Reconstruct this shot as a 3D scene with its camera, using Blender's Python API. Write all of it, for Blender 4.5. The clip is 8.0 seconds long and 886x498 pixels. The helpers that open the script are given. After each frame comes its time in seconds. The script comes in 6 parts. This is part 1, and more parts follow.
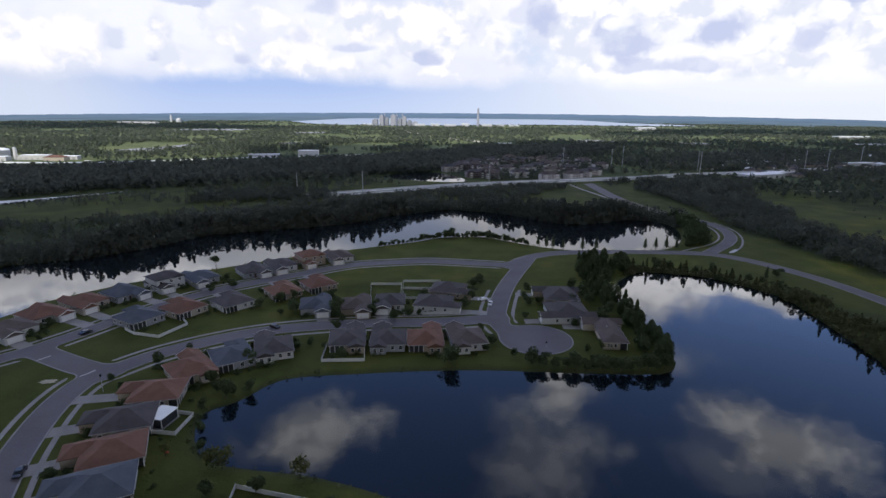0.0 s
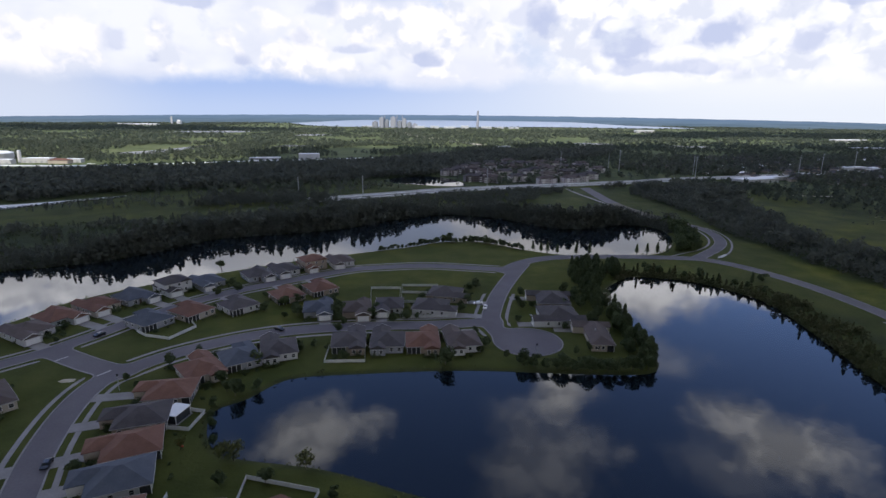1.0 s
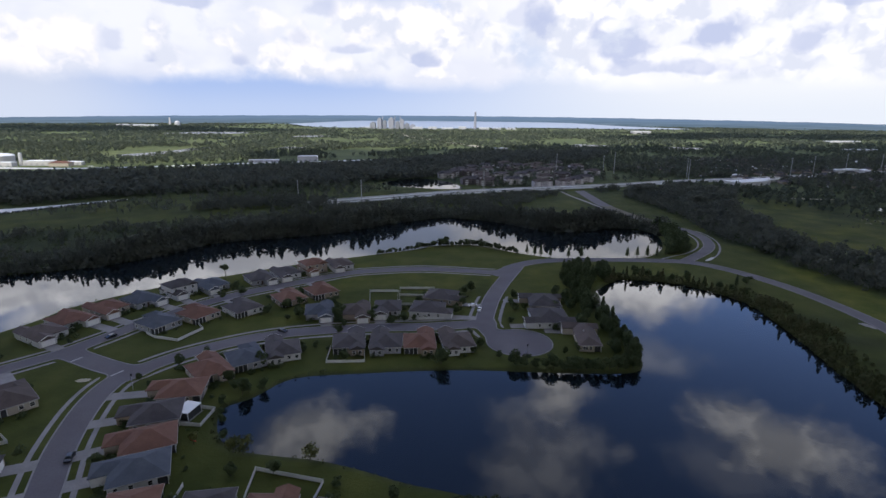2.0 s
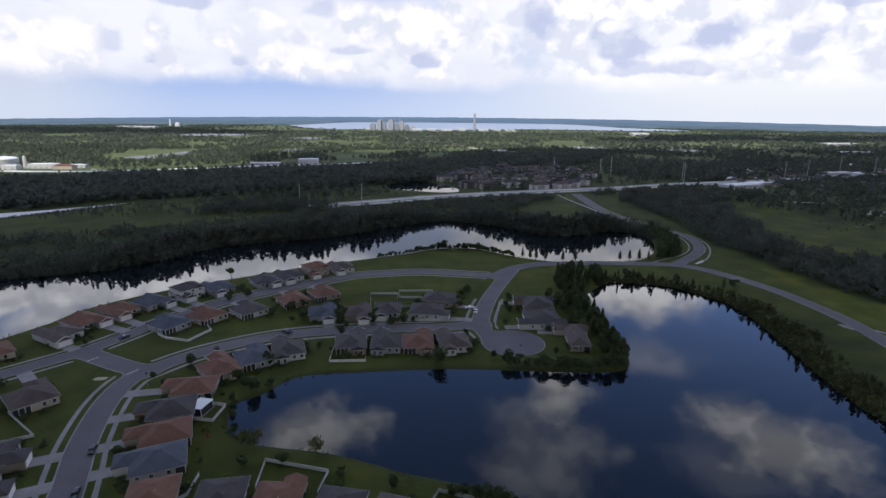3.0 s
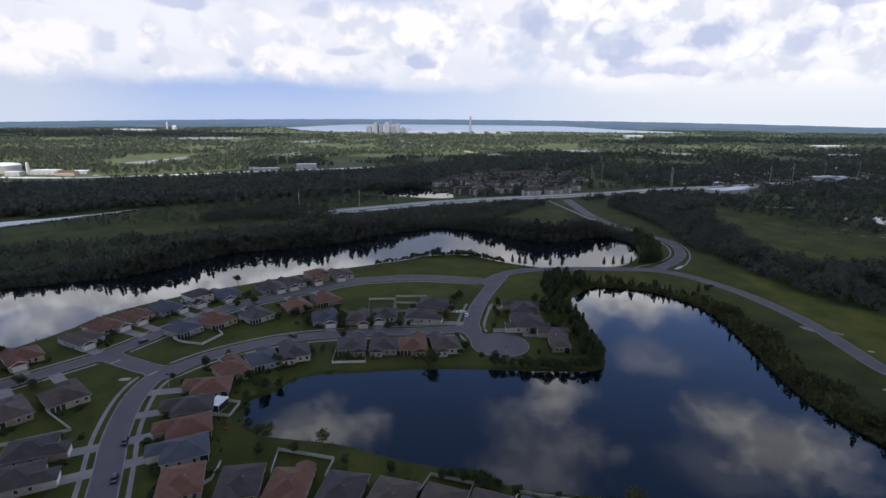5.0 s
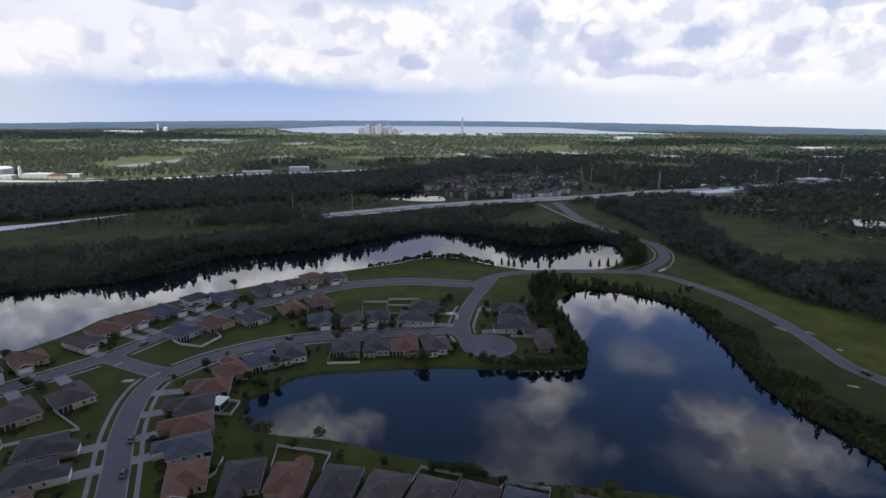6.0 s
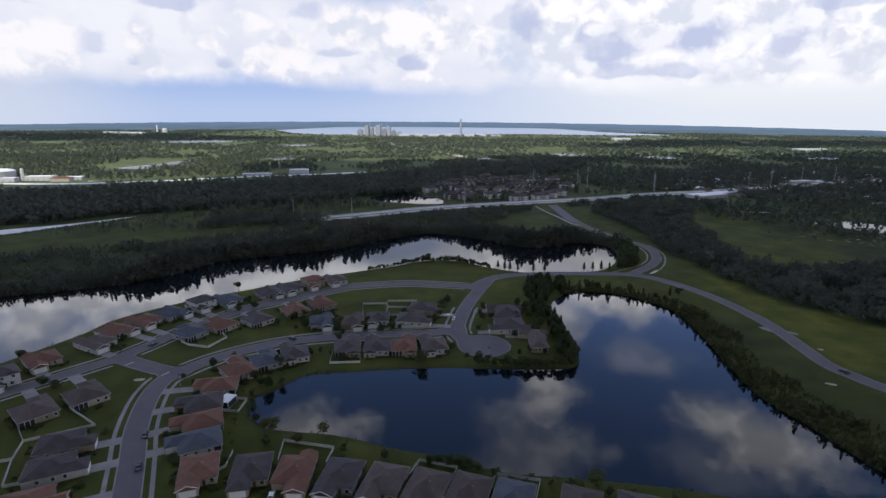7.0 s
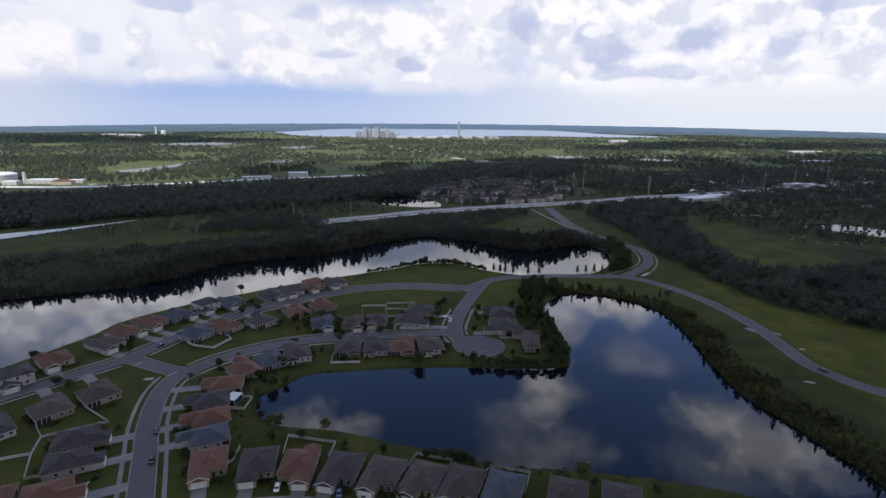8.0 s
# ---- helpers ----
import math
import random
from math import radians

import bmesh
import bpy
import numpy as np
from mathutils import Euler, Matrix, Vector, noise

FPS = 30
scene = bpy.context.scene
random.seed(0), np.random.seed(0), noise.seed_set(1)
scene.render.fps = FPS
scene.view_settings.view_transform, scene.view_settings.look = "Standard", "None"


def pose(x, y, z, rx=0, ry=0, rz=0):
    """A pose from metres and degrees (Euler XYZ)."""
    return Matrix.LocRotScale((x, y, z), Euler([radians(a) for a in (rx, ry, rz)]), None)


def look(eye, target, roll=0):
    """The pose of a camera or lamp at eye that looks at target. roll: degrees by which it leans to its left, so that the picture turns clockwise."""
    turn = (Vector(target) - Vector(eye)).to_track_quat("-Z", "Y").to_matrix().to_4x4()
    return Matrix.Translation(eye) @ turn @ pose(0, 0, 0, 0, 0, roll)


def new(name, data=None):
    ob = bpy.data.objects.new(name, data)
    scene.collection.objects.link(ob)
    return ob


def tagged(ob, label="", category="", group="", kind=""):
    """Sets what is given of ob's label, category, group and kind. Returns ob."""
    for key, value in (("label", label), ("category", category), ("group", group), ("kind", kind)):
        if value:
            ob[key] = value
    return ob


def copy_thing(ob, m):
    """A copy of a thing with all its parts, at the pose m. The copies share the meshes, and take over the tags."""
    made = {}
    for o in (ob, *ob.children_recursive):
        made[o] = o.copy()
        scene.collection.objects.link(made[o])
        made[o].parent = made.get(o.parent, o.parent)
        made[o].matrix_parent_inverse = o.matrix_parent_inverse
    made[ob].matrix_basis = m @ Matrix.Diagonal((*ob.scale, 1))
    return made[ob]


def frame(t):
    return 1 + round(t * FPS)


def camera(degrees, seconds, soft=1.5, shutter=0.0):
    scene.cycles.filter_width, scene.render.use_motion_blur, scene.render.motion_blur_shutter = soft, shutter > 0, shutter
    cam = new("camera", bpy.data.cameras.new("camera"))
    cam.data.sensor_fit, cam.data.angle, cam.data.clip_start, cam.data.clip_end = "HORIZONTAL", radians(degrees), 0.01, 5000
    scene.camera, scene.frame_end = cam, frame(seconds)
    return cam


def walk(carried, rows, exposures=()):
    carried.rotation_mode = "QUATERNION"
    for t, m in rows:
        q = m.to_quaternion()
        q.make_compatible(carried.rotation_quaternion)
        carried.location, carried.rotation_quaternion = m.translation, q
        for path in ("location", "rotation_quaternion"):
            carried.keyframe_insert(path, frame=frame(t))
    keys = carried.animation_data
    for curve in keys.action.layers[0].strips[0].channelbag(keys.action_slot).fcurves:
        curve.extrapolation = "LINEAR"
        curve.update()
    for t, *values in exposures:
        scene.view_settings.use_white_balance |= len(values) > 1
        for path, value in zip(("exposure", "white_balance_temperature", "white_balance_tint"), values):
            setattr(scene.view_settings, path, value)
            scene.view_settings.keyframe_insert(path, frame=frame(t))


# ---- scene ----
import itertools

cam = camera(80.0, 8.0, soft=1.5)
PATH = [
    (0, (-0.472, -4.97, 84.268), (-0.476, -3.034, 83.764), 0.4),
    (0.5, (-0.047, -9.822, 86.581), (-0.05, -7.886, 86.08), 0.4),
    (1, (0.787, -14.76, 89.024), (0.784, -12.823, 88.525), 0.5),
    (1.5, (1.283, -19.568, 91.532), (1.285, -17.631, 91.033), 0.5),
    (3, (2.694, -35.291, 98.555), (2.7, -33.354, 98.06), 0.5),
    (3.5, (3.205, -40.422, 101.042), (3.213, -38.484, 100.548), 0.5),
    (4, (3.963, -45.353, 103.42), (3.976, -43.415, 102.926), 0.4),
    (4.5, (4.248, -50.132, 105.821), (4.261, -48.194, 105.328), 0.4),
    (6, (5.603, -65.487, 113.124), (5.649, -63.548, 112.635), 0.4),
    (6.5, (5.99, -70.692, 115.366), (6.045, -68.753, 114.879), 0.4),
    (7, (6.075, -75.858, 117.682), (6.126, -73.919, 117.195), 0.4),
    (7.5, (6.453, -81.073, 119.846), (6.507, -79.134, 119.361), 0.4),
    (8, (6.794, -86.512, 121.933), (6.851, -84.572, 121.451), 0.4),
]
walk(cam, [(t, look(eye, target, roll)) for t, eye, target, roll in PATH], [(0.0, 0.0, 6400, 10), (8.0, -0.12, 6400, 10)])

# ---- world, sun, exposure ----
SUN_EL, SUN_AZ = 46.0, 200.0          # degrees; azimuth clockwise from +y


def build_world():
    w = bpy.data.worlds.new("sky")
    scene.world = w
    w.use_nodes = True
    nt = w.node_tree
    nt.nodes.clear()
    link = nt.links.new

    def node(kind, **kw):
        n = nt.nodes.new(kind)
        for k, v in kw.items():
            setattr(n, k, v)
        return n

    def put(sock, v):
        if hasattr(v, "links"):
            link(v, sock)
        else:
            sock.default_value = v

    def math_(op, a, b=0.0, clamp=False):
        n = node("ShaderNodeMath", operation=op, use_clamp=clamp)
        put(n.inputs[0], a)
        put(n.inputs[1], b)
        return n.outputs[0]

    def ramp(v, lo, hi, a=0.0, b=1.0):
        n = node("ShaderNodeMapRange", interpolation_type="SMOOTHSTEP")
        put(n.inputs[0], v)
        for i, x in enumerate((lo, hi, a, b)):
            put(n.inputs[i + 1], x)
        return n.outputs[0]

    def mix(f, a, b):
        n = node("ShaderNodeMix", data_type="RGBA")
        put(n.inputs[0], f)
        put(n.inputs[6], a)
        put(n.inputs[7], b)
        return n.outputs[2]

    def noise_(vec, scale, detail, rough, offset=(0, 0, 0), squash=1.5):
        m = node("ShaderNodeMapping")
        put(m.inputs[0], vec)
        m.inputs[1].default_value = offset
        m.inputs[3].default_value = (1, 1, squash)
        n = node("ShaderNodeTexNoise")
        link(m.outputs[0], n.inputs["Vector"])
        n.inputs["Scale"].default_value = scale
        n.inputs["Detail"].default_value = detail
        n.inputs["Roughness"].default_value = rough
        return n.outputs["Fac"]

    d = node("ShaderNodeTexCoord").outputs["Generated"]
    sep = node("ShaderNodeSeparateXYZ")
    link(d, sep.inputs[0])
    x, y, z = sep.outputs
    el = math_("MULTIPLY", math_("ARCSINE", z), 57.2958)
    az = math_("MULTIPLY", math_("ARCTAN2", x, y), 57.2958)

    sky = node("ShaderNodeTexSky", sky_type="NISHITA", sun_disc=False)
    sky.sun_elevation, sky.sun_rotation = radians(SUN_EL), radians(SUN_AZ)
    sky.altitude, sky.air_density, sky.dust_density, sky.ozone_density = 0, 1.0, 1.0, 2.5
    scaled = node("ShaderNodeVectorMath", operation="MULTIPLY")
    link(sky.outputs[0], scaled.inputs[0])
    scaled.inputs[1].default_value = (SKY_GAIN * 0.95, SKY_GAIN * 0.96, SKY_GAIN * 1.22)
    base = scaled.outputs[0]
    # pale rain haze low over the horizon, whiter towards the east
    east = ramp(az, -15.0, 30.0)
    haze = mix(east, (0.44, 0.57, 0.89, 1), (0.93, 0.95, 1.0, 1))
    haze = mix(ramp(az, -24.0, -38.0), haze, (0.66, 0.72, 0.88, 1))
    haze = mix(ramp(el, 3.0, 0.0, 0.0, 0.35), haze, (0.72, 0.80, 0.95, 1))
    low = ramp(el, 9.0, 16.0, 1.0, 0.0)
    base = mix(low, base, haze)


    n_big = noise_(d, 6.5, 9.0, 0.56, (0.9, 0.2, 0.15), 1.35)
    n_up = noise_(d, 6.5, 9.0, 0.56, (0.9, 0.2, 0.182), 1.35)
    n_fine = noise_(d, 16.0, 3.0, 0.5, (0.3, 0.7, 0.1), 1.2)
    # the cumulus bank seen beyond the plain
    floor_ = math_("ADD", ramp(n_big, 0.3, 0.7, 3.1, 1.9), 0.0)
    rise = ramp(math_("SUBTRACT", el, floor_), -0.3, 1.5)
    fall = ramp(math_("ADD", el, ramp(az, -34.0, -39.0, 0.0, 0.8)), 16.5, 20.0, 0.0, 0.6)
    dens = ramp(math_("SUBTRACT", n_big, fall), 0.27, 0.43)
    bank = math_("MULTIPLY", dens, rise)
    # single clouds higher up: azimuth, elevation, half width, half height, density
    clouds = [(-14.5, 33.2, 7.4, 3.0, 0.95), (13.6, 28.6, 3.4, 5.0, 0.95), (12.5, 35.0, 8.5, 6.0, 0.5), (36.5, 28.8, 6.6, 3.2, 1.0), (33.0, 31.5, 6.0, 3.0, 0.24), (21.5, 17.6, 8.5, 3.0, 1.0),
              (14.0, 21.4, 4.0, 3.0, 0.8), (-28.0, 17.0, 10.0, 4.8, 0.95), (-35.0, 20.5, 2.6, 3.4, 0.7), (23.5, 23.6, 4.5, 1.8, 0.3), (46.0, 35.0, 5.0, 3.0, 0.6), (-36.0, 44.0, 12.0, 6.0, 0.9), (-38.0, 17.8, 5.0, 3.8, 0.9)]
    edge = math_("MULTIPLY", math_("SUBTRACT", math_("ADD", math_("MULTIPLY", n_big, 0.55), math_("MULTIPLY", n_fine, 0.45)), 0.5), 3.2)
    total = bank
    for a0, e0, w0, h0, k in clouds:
        u = math_("DIVIDE", math_("SUBTRACT", az, a0), w0)
        v = math_("DIVIDE", math_("SUBTRACT", el, e0), h0)
        r = math_("SQRT", math_("ADD", math_("MULTIPLY", u, u), math_("MULTIPLY", v, v)))
        m = ramp(math_("SUBTRACT", math_("ADD", 1.0, edge), r), -0.3, 0.8, 0.0, k)
        total = math_("MAXIMUM", total, m)
    # fair-weather clouds over the rest of the sky
    behind = ramp(y, 0.1, -0.3)
    high = ramp(el, 40.0, 55.0)
    rest = math_("MULTIPLY", ramp(noise_(d, 3.2, 8.0, 0.55, (4.1, 1.7, 2.3), 1.0), 0.45, 0.6), math_("MAXIMUM", behind, high))
    total = math_("MAXIMUM", total, rest)
    # lit heads, grey-blue bases: a pale sheet behind, large heaps before it, small heaps low down
    white = mix(east, (1.06, 1.03, 1.06, 1), (1.14, 1.12, 1.14, 1))
    stir = node("ShaderNodeTexNoise")
    put(stir.inputs["Vector"], d)
    stir.inputs["Scale"].default_value, stir.inputs["Detail"].default_value = 30.0, 3.0
    bent = node("ShaderNodeVectorMath", operation="MULTIPLY_ADD")
    put(bent.inputs[0], stir.outputs["Color"])
    bent.inputs[1].default_value = (0.035, 0.035, 0.035)
    put(bent.inputs[2], d)
    bent = bent.outputs[0]

    def puffs(scale, offset):
        m = node("ShaderNodeMapping")
        put(m.inputs[0], bent)
        m.inputs[1].default_value = offset
        v = node("ShaderNodeTexVoronoi", feature="SMOOTH_F1")
        put(v.inputs["Vector"], m.outputs[0])
        v.inputs["Scale"].default_value, v.inputs["Smoothness"].default_value = scale, 0.35
        return math_("SUBTRACT", 0.85, v.outputs["Distance"])

    lit = ramp(math_("SUBTRACT", n_big, n_up), -0.06, 0.06)
    # a pale lavender sheet, lit heads, shaded flanks, small lit heads
    cloud = mix(ramp(noise_(d, 6.0, 4.0, 0.5, (1.1, 4.2, 0.3), 1.5), 0.36, 0.62), (0.80, 0.83, 0.96, 1), (0.96, 0.97, 1.04, 1))
    here = noise_(bent, 9.0, 4.0, 0.5, (2.2, 0.9, 0.4), 1.15)
    over = noise_(bent, 9.0, 4.0, 0.5, (2.2, 0.9, 0.425), 1.15)
    billow = math_("ADD", math_("MULTIPLY", math_("SUBTRACT", here, 0.5), 5.2), math_("MULTIPLY", math_("SUBTRACT", puffs(19.0, (0.2, 1.4, 0.6)), 0.5), 0.6))
    billow = math_("ADD", billow, math_("MULTIPLY", math_("SUBTRACT", puffs(46.0, (2.2, 0.4, 1.6)), 0.5), 0.3))
    relief = ramp(math_("SUBTRACT", here, over), -0.07, 0.05)
    tone = mix(relief, (0.80, 0.83, 0.95, 1), white)

    def heap(a0, e0, w0, h0, soft, flat):
        """How far a place lies within a heap of cloud with a billowing head and a flatter base."""
        u = math_("DIVIDE", math_("SUBTRACT", az, a0), w0)
        v = math_("DIVIDE", math_("SUBTRACT", el, e0), h0)
        v = math_("MAXIMUM", v, math_("MULTIPLY", v, -flat))
        r = math_("SQRT", math_("ADD", math_("MULTIPLY", u, u), math_("MULTIPLY", v, v)))
        return ramp(math_("SUBTRACT", math_("ADD", 1.0, billow), r), 0.0, soft)

    cloud = mix(math_("MULTIPLY", east, 0.6), cloud, white)
    mass = math_("ADD", noise_(bent, 7.0, 3.0, 0.5, (3.3, 0.4, 0.72), 1.3), math_("MULTIPLY", puffs(16.0, (1.3, 0.6, 2.1)), 0.15))
    mass = math_("ADD", mass, math_("MULTIPLY", puffs(40.0, (0.8, 2.6, 1.1)), 0.08))
    cloud = mix(math_("MULTIPLY", ramp(mass, 0.56, 0.64), ramp(el, 2.3, 3.2)), cloud, tone)
    # lit heads standing behind: azimuth, elevation, half width, half height
    for a0, e0, w0, h0 in ((-34.2, 6.0, 3.0, 3.4), (-38.0, 4.6, 2.4, 3.0), (-26.9, 6.4, 1.9, 3.0), (-21.8, 6.3, 3.4, 2.8), (-16.0, 4.6, 3.2, 1.8), (-7.2, 8.2, 3.6, 2.2), (0.8, 7.2, 3.6, 2.7), (5.4, 6.4, 1.5, 3.0),
                           (13.4, 8.6, 2.6, 2.0), (29.8, 9.6, 4.0, 3.2), (39.0, 6.0, 4.6, 5.0), (22.2, 9.8, 2.4, 1.6)):
        cloud = mix(heap(a0, e0, w0, h0, 0.5, 1.0), cloud, tone)
    # shaded flanks with flat bases
    for a0, e0, w0, h0, k in ((18.4, 6.4, 4.3, 2.7, 0.85), (25.4, 7.0, 2.9, 2.2, 0.9), (32.8, 5.9, 3.2, 3.0, 0.75), (10.0, 7.4, 1.9, 2.4, 0.8), (20.6, 4.2, 5.4, 0.9, 0.6), (-3.0, 5.0, 2.6, 0.9, 0.8), (-20.2, 4.6, 1.9, 1.2, 0.7),
                              (-27.6, 4.4, 1.7, 1.0, 0.8), (-30.4, 5.6, 1.3, 2.4, 0.5), (-35.6, 8.7, 3.4, 1.0, 0.75), (-24.0, 9.7, 3.2, 1.2, 0.7), (-12.5, 9.6, 1.5, 1.2, 0.5), (-9.0, 6.0, 3.0, 0.6, 0.6), (7.4, 9.0, 3.0, 1.6, 0.45),
                              (36.0, 9.2, 2.8, 0.8, 0.6), (30.8, 3.4, 3.4, 0.7, 0.4), (-14.2, 6.9, 1.4, 1.6, 0.45)):
        cloud = mix(math_("MULTIPLY", heap(a0, e0, w0 * 1.1, h0 * 1.1, 0.7, 2.2), k), cloud, (0.55, 0.61, 0.84, 1))
    # small lit heads before them
    for a0, e0, w0, h0 in ((22.6, 5.7, 2.0, 0.9), (17.2, 8.3, 1.6, 0.7), (28.6, 6.0, 1.6, 1.5), (-8.4, 4.3, 3.6, 0.9), (-2.0, 3.8, 3.0, 0.6), (14.6, 4.2, 2.0, 0.9), (-24.0, 3.6, 2.4, 0.7), (-36.6, 3.6, 2.6, 0.8), (-15.6, 3.5, 2.2, 0.7), (34.6, 3.6, 2.6, 0.8)):
        cloud = mix(math_("MULTIPLY", heap(a0, e0, w0, h0, 0.9, 1.6), 0.85), cloud, tone)
    above = ramp(el, 13.0, 17.0)
    cloud = mix(above, cloud, mix(lit, (1.5, 1.52, 1.66, 1), (2.5, 2.48, 2.56, 1)))
    cloud = mix(math_("MULTIPLY", behind, 0.75), cloud, (0.62, 0.65, 0.76, 1))
    # one deep blue-grey base high over the bay
    u, v = math_("DIVIDE", math_("ADD", az, 4.0), 8.0), math_("DIVIDE", math_("SUBTRACT", el, 13.4), 3.0)
    r = math_("SQRT", math_("ADD", math_("MULTIPLY", u, u), math_("MULTIPLY", v, v)))
    m = ramp(math_("SUBTRACT", math_("ADD", 1.0, math_("MULTIPLY", edge, 0.5)), r), -0.2, 0.5, 0.0, 0.9)
    cloud = mix(m, cloud, (0.50, 0.60, 0.86, 1))
    colour = mix(total, base, cloud)
    bg = node("ShaderNodeBackground")
    link(colour, bg.inputs[0])
    bg.inputs[1].default_value = 1.0
    out = node("ShaderNodeOutputWorld")
    link(bg.outputs[0], out.inputs[0])


SKY_GAIN = 0.23
build_world()

sun_data = bpy.data.lights.new("sun", "SUN")
sun_data.energy, sun_data.angle, sun_data.color = 4.6, radians(0.5), (1.0, 0.95, 0.86)
sun = new("sun", sun_data)
_e, _a = radians(SUN_EL), radians(SUN_AZ)
SUN_DIR = Vector((math.sin(_a) * math.cos(_e), math.cos(_a) * math.cos(_e), math.sin(_e)))
sun.matrix_world = look(SUN_DIR * 900, (0, 0, 0))

# ---- materials ----
def material(name, colours, rough=0.8, scale=1.0, fine=8.0, bump=0.0, spread=0.5, metal=0.0, spec=0.3, per_object=0.0, per_island=0.0, leafy=0.0):
    """A surface whose colour wanders between the given ones at two scales."""
    m = bpy.data.materials.new(name)
    m.use_nodes = True
    nt = m.node_tree
    bsdf = nt.nodes["Principled BSDF"]
    link = nt.links.new
    geo = nt.nodes.new("ShaderNodeNewGeometry")
    big = nt.nodes.new("ShaderNodeTexNoise")
    small = nt.nodes.new("ShaderNodeTexNoise")
    for n, s, dt in ((big, scale, 4.0), (small, fine, 5.0)):
        n.inputs["Scale"].default_value = s
        n.inputs["Detail"].default_value = dt
        link(geo.outputs["Position"], n.inputs["Vector"])
    add = nt.nodes.new("ShaderNodeMath")
    add.operation = "MULTIPLY_ADD"
    link(small.outputs["Fac"], add.inputs[0])
    add.inputs[1].default_value = 0.5
    half = nt.nodes.new("ShaderNodeMath")
    half.operation = "MULTIPLY_ADD"
    link(big.outputs["Fac"], half.inputs[0])
    half.inputs[1].default_value = 0.8
    half.inputs[2].default_value = -0.15
    link(half.outputs[0], add.inputs[2])
    value = add.outputs[0]
    for amount, kind, out in ((per_object, "ShaderNodeObjectInfo", "Random"), (per_island, "ShaderNodeNewGeometry", "Random Per Island")):
        if amount:
            r = nt.nodes.new(kind)
            mm = nt.nodes.new("ShaderNodeMath")
            mm.operation = "MULTIPLY_ADD"
            link(r.outputs[out], mm.inputs[0])
            mm.inputs[1].default_value = amount
            link(value, mm.inputs[2])
            sub = nt.nodes.new("ShaderNodeMath")
            sub.operation = "SUBTRACT"
            link(mm.outputs[0], sub.inputs[0])
            sub.inputs[1].default_value = amount / 2
            value = sub.outputs[0]
    cr = nt.nodes.new("ShaderNodeValToRGB")
    lo, hi = 0.5 - spread / 2, 0.5 + spread / 2
    while len(cr.color_ramp.elements) < len(colours):
        cr.color_ramp.elements.new(0.5)
    for i, c in enumerate(colours):
        e = cr.color_ramp.elements[i]
        e.position = lo + (hi - lo) * i / max(1, len(colours) - 1)
        e.color = (*c, 1)
    link(value, cr.inputs[0])
    link(cr.outputs[0], bsdf.inputs["Base Color"])
    bsdf.inputs["Roughness"].default_value = rough
    bsdf.inputs["Metallic"].default_value = metal
    bsdf.inputs["Specular IOR Level"].default_value = spec
    if leafy:
        thin, both = nt.nodes.new("ShaderNodeBsdfTranslucent"), nt.nodes.new("ShaderNodeMixShader")
        both.inputs[0].default_value = leafy
        link(cr.outputs[0], thin.inputs["Color"])
        link(bsdf.outputs[0], both.inputs[1])
        link(thin.outputs[0], both.inputs[2])
        link(both.outputs[0], nt.nodes["Material Output"].inputs["Surface"])
    if bump:
        b = nt.nodes.new("ShaderNodeBump")
        b.inputs["Strength"].default_value = bump
        b.inputs["Distance"].default_value = 0.05
        link(small.outputs["Fac"], b.inputs["Height"])
        link(b.outputs[0], bsdf.inputs["Normal"])
    return m


def glass_material():
    m = bpy.data.materials.new("window_glass")
    m.use_nodes = True
    b = m.node_tree.nodes["Principled BSDF"]
    b.inputs["Base Color"].default_value = (0.012, 0.015, 0.02, 1)
    b.inputs["Roughness"].default_value = 0.06
    return m


def water_material(name, rough, ripple):
    m = bpy.data.materials.new(name)
    m.use_nodes = True
    nt = m.node_tree
    b = nt.nodes["Principled BSDF"]
    b.inputs["Base Color"].default_value = (0.006, 0.010, 0.014, 1)
    b.inputs["Roughness"].default_value = rough
    b.inputs["IOR"].default_value = 1.333
    geo = nt.nodes.new("ShaderNodeNewGeometry")
    n = nt.nodes.new("ShaderNodeTexNoise")
    n.inputs["Scale"].default_value = 0.35
    n.inputs["Detail"].default_value = 3.0
    nt.links.new(geo.outputs["Position"], n.inputs["Vector"])
    bump = nt.nodes.new("ShaderNodeBump")
    bump.inputs["Strength"].default_value = ripple
    bump.inputs["Distance"].default_value = 0.3
    nt.links.new(n.outputs["Fac"], bump.inputs["Height"])
    nt.links.new(bump.outputs[0], b.inputs["Normal"])
    return m


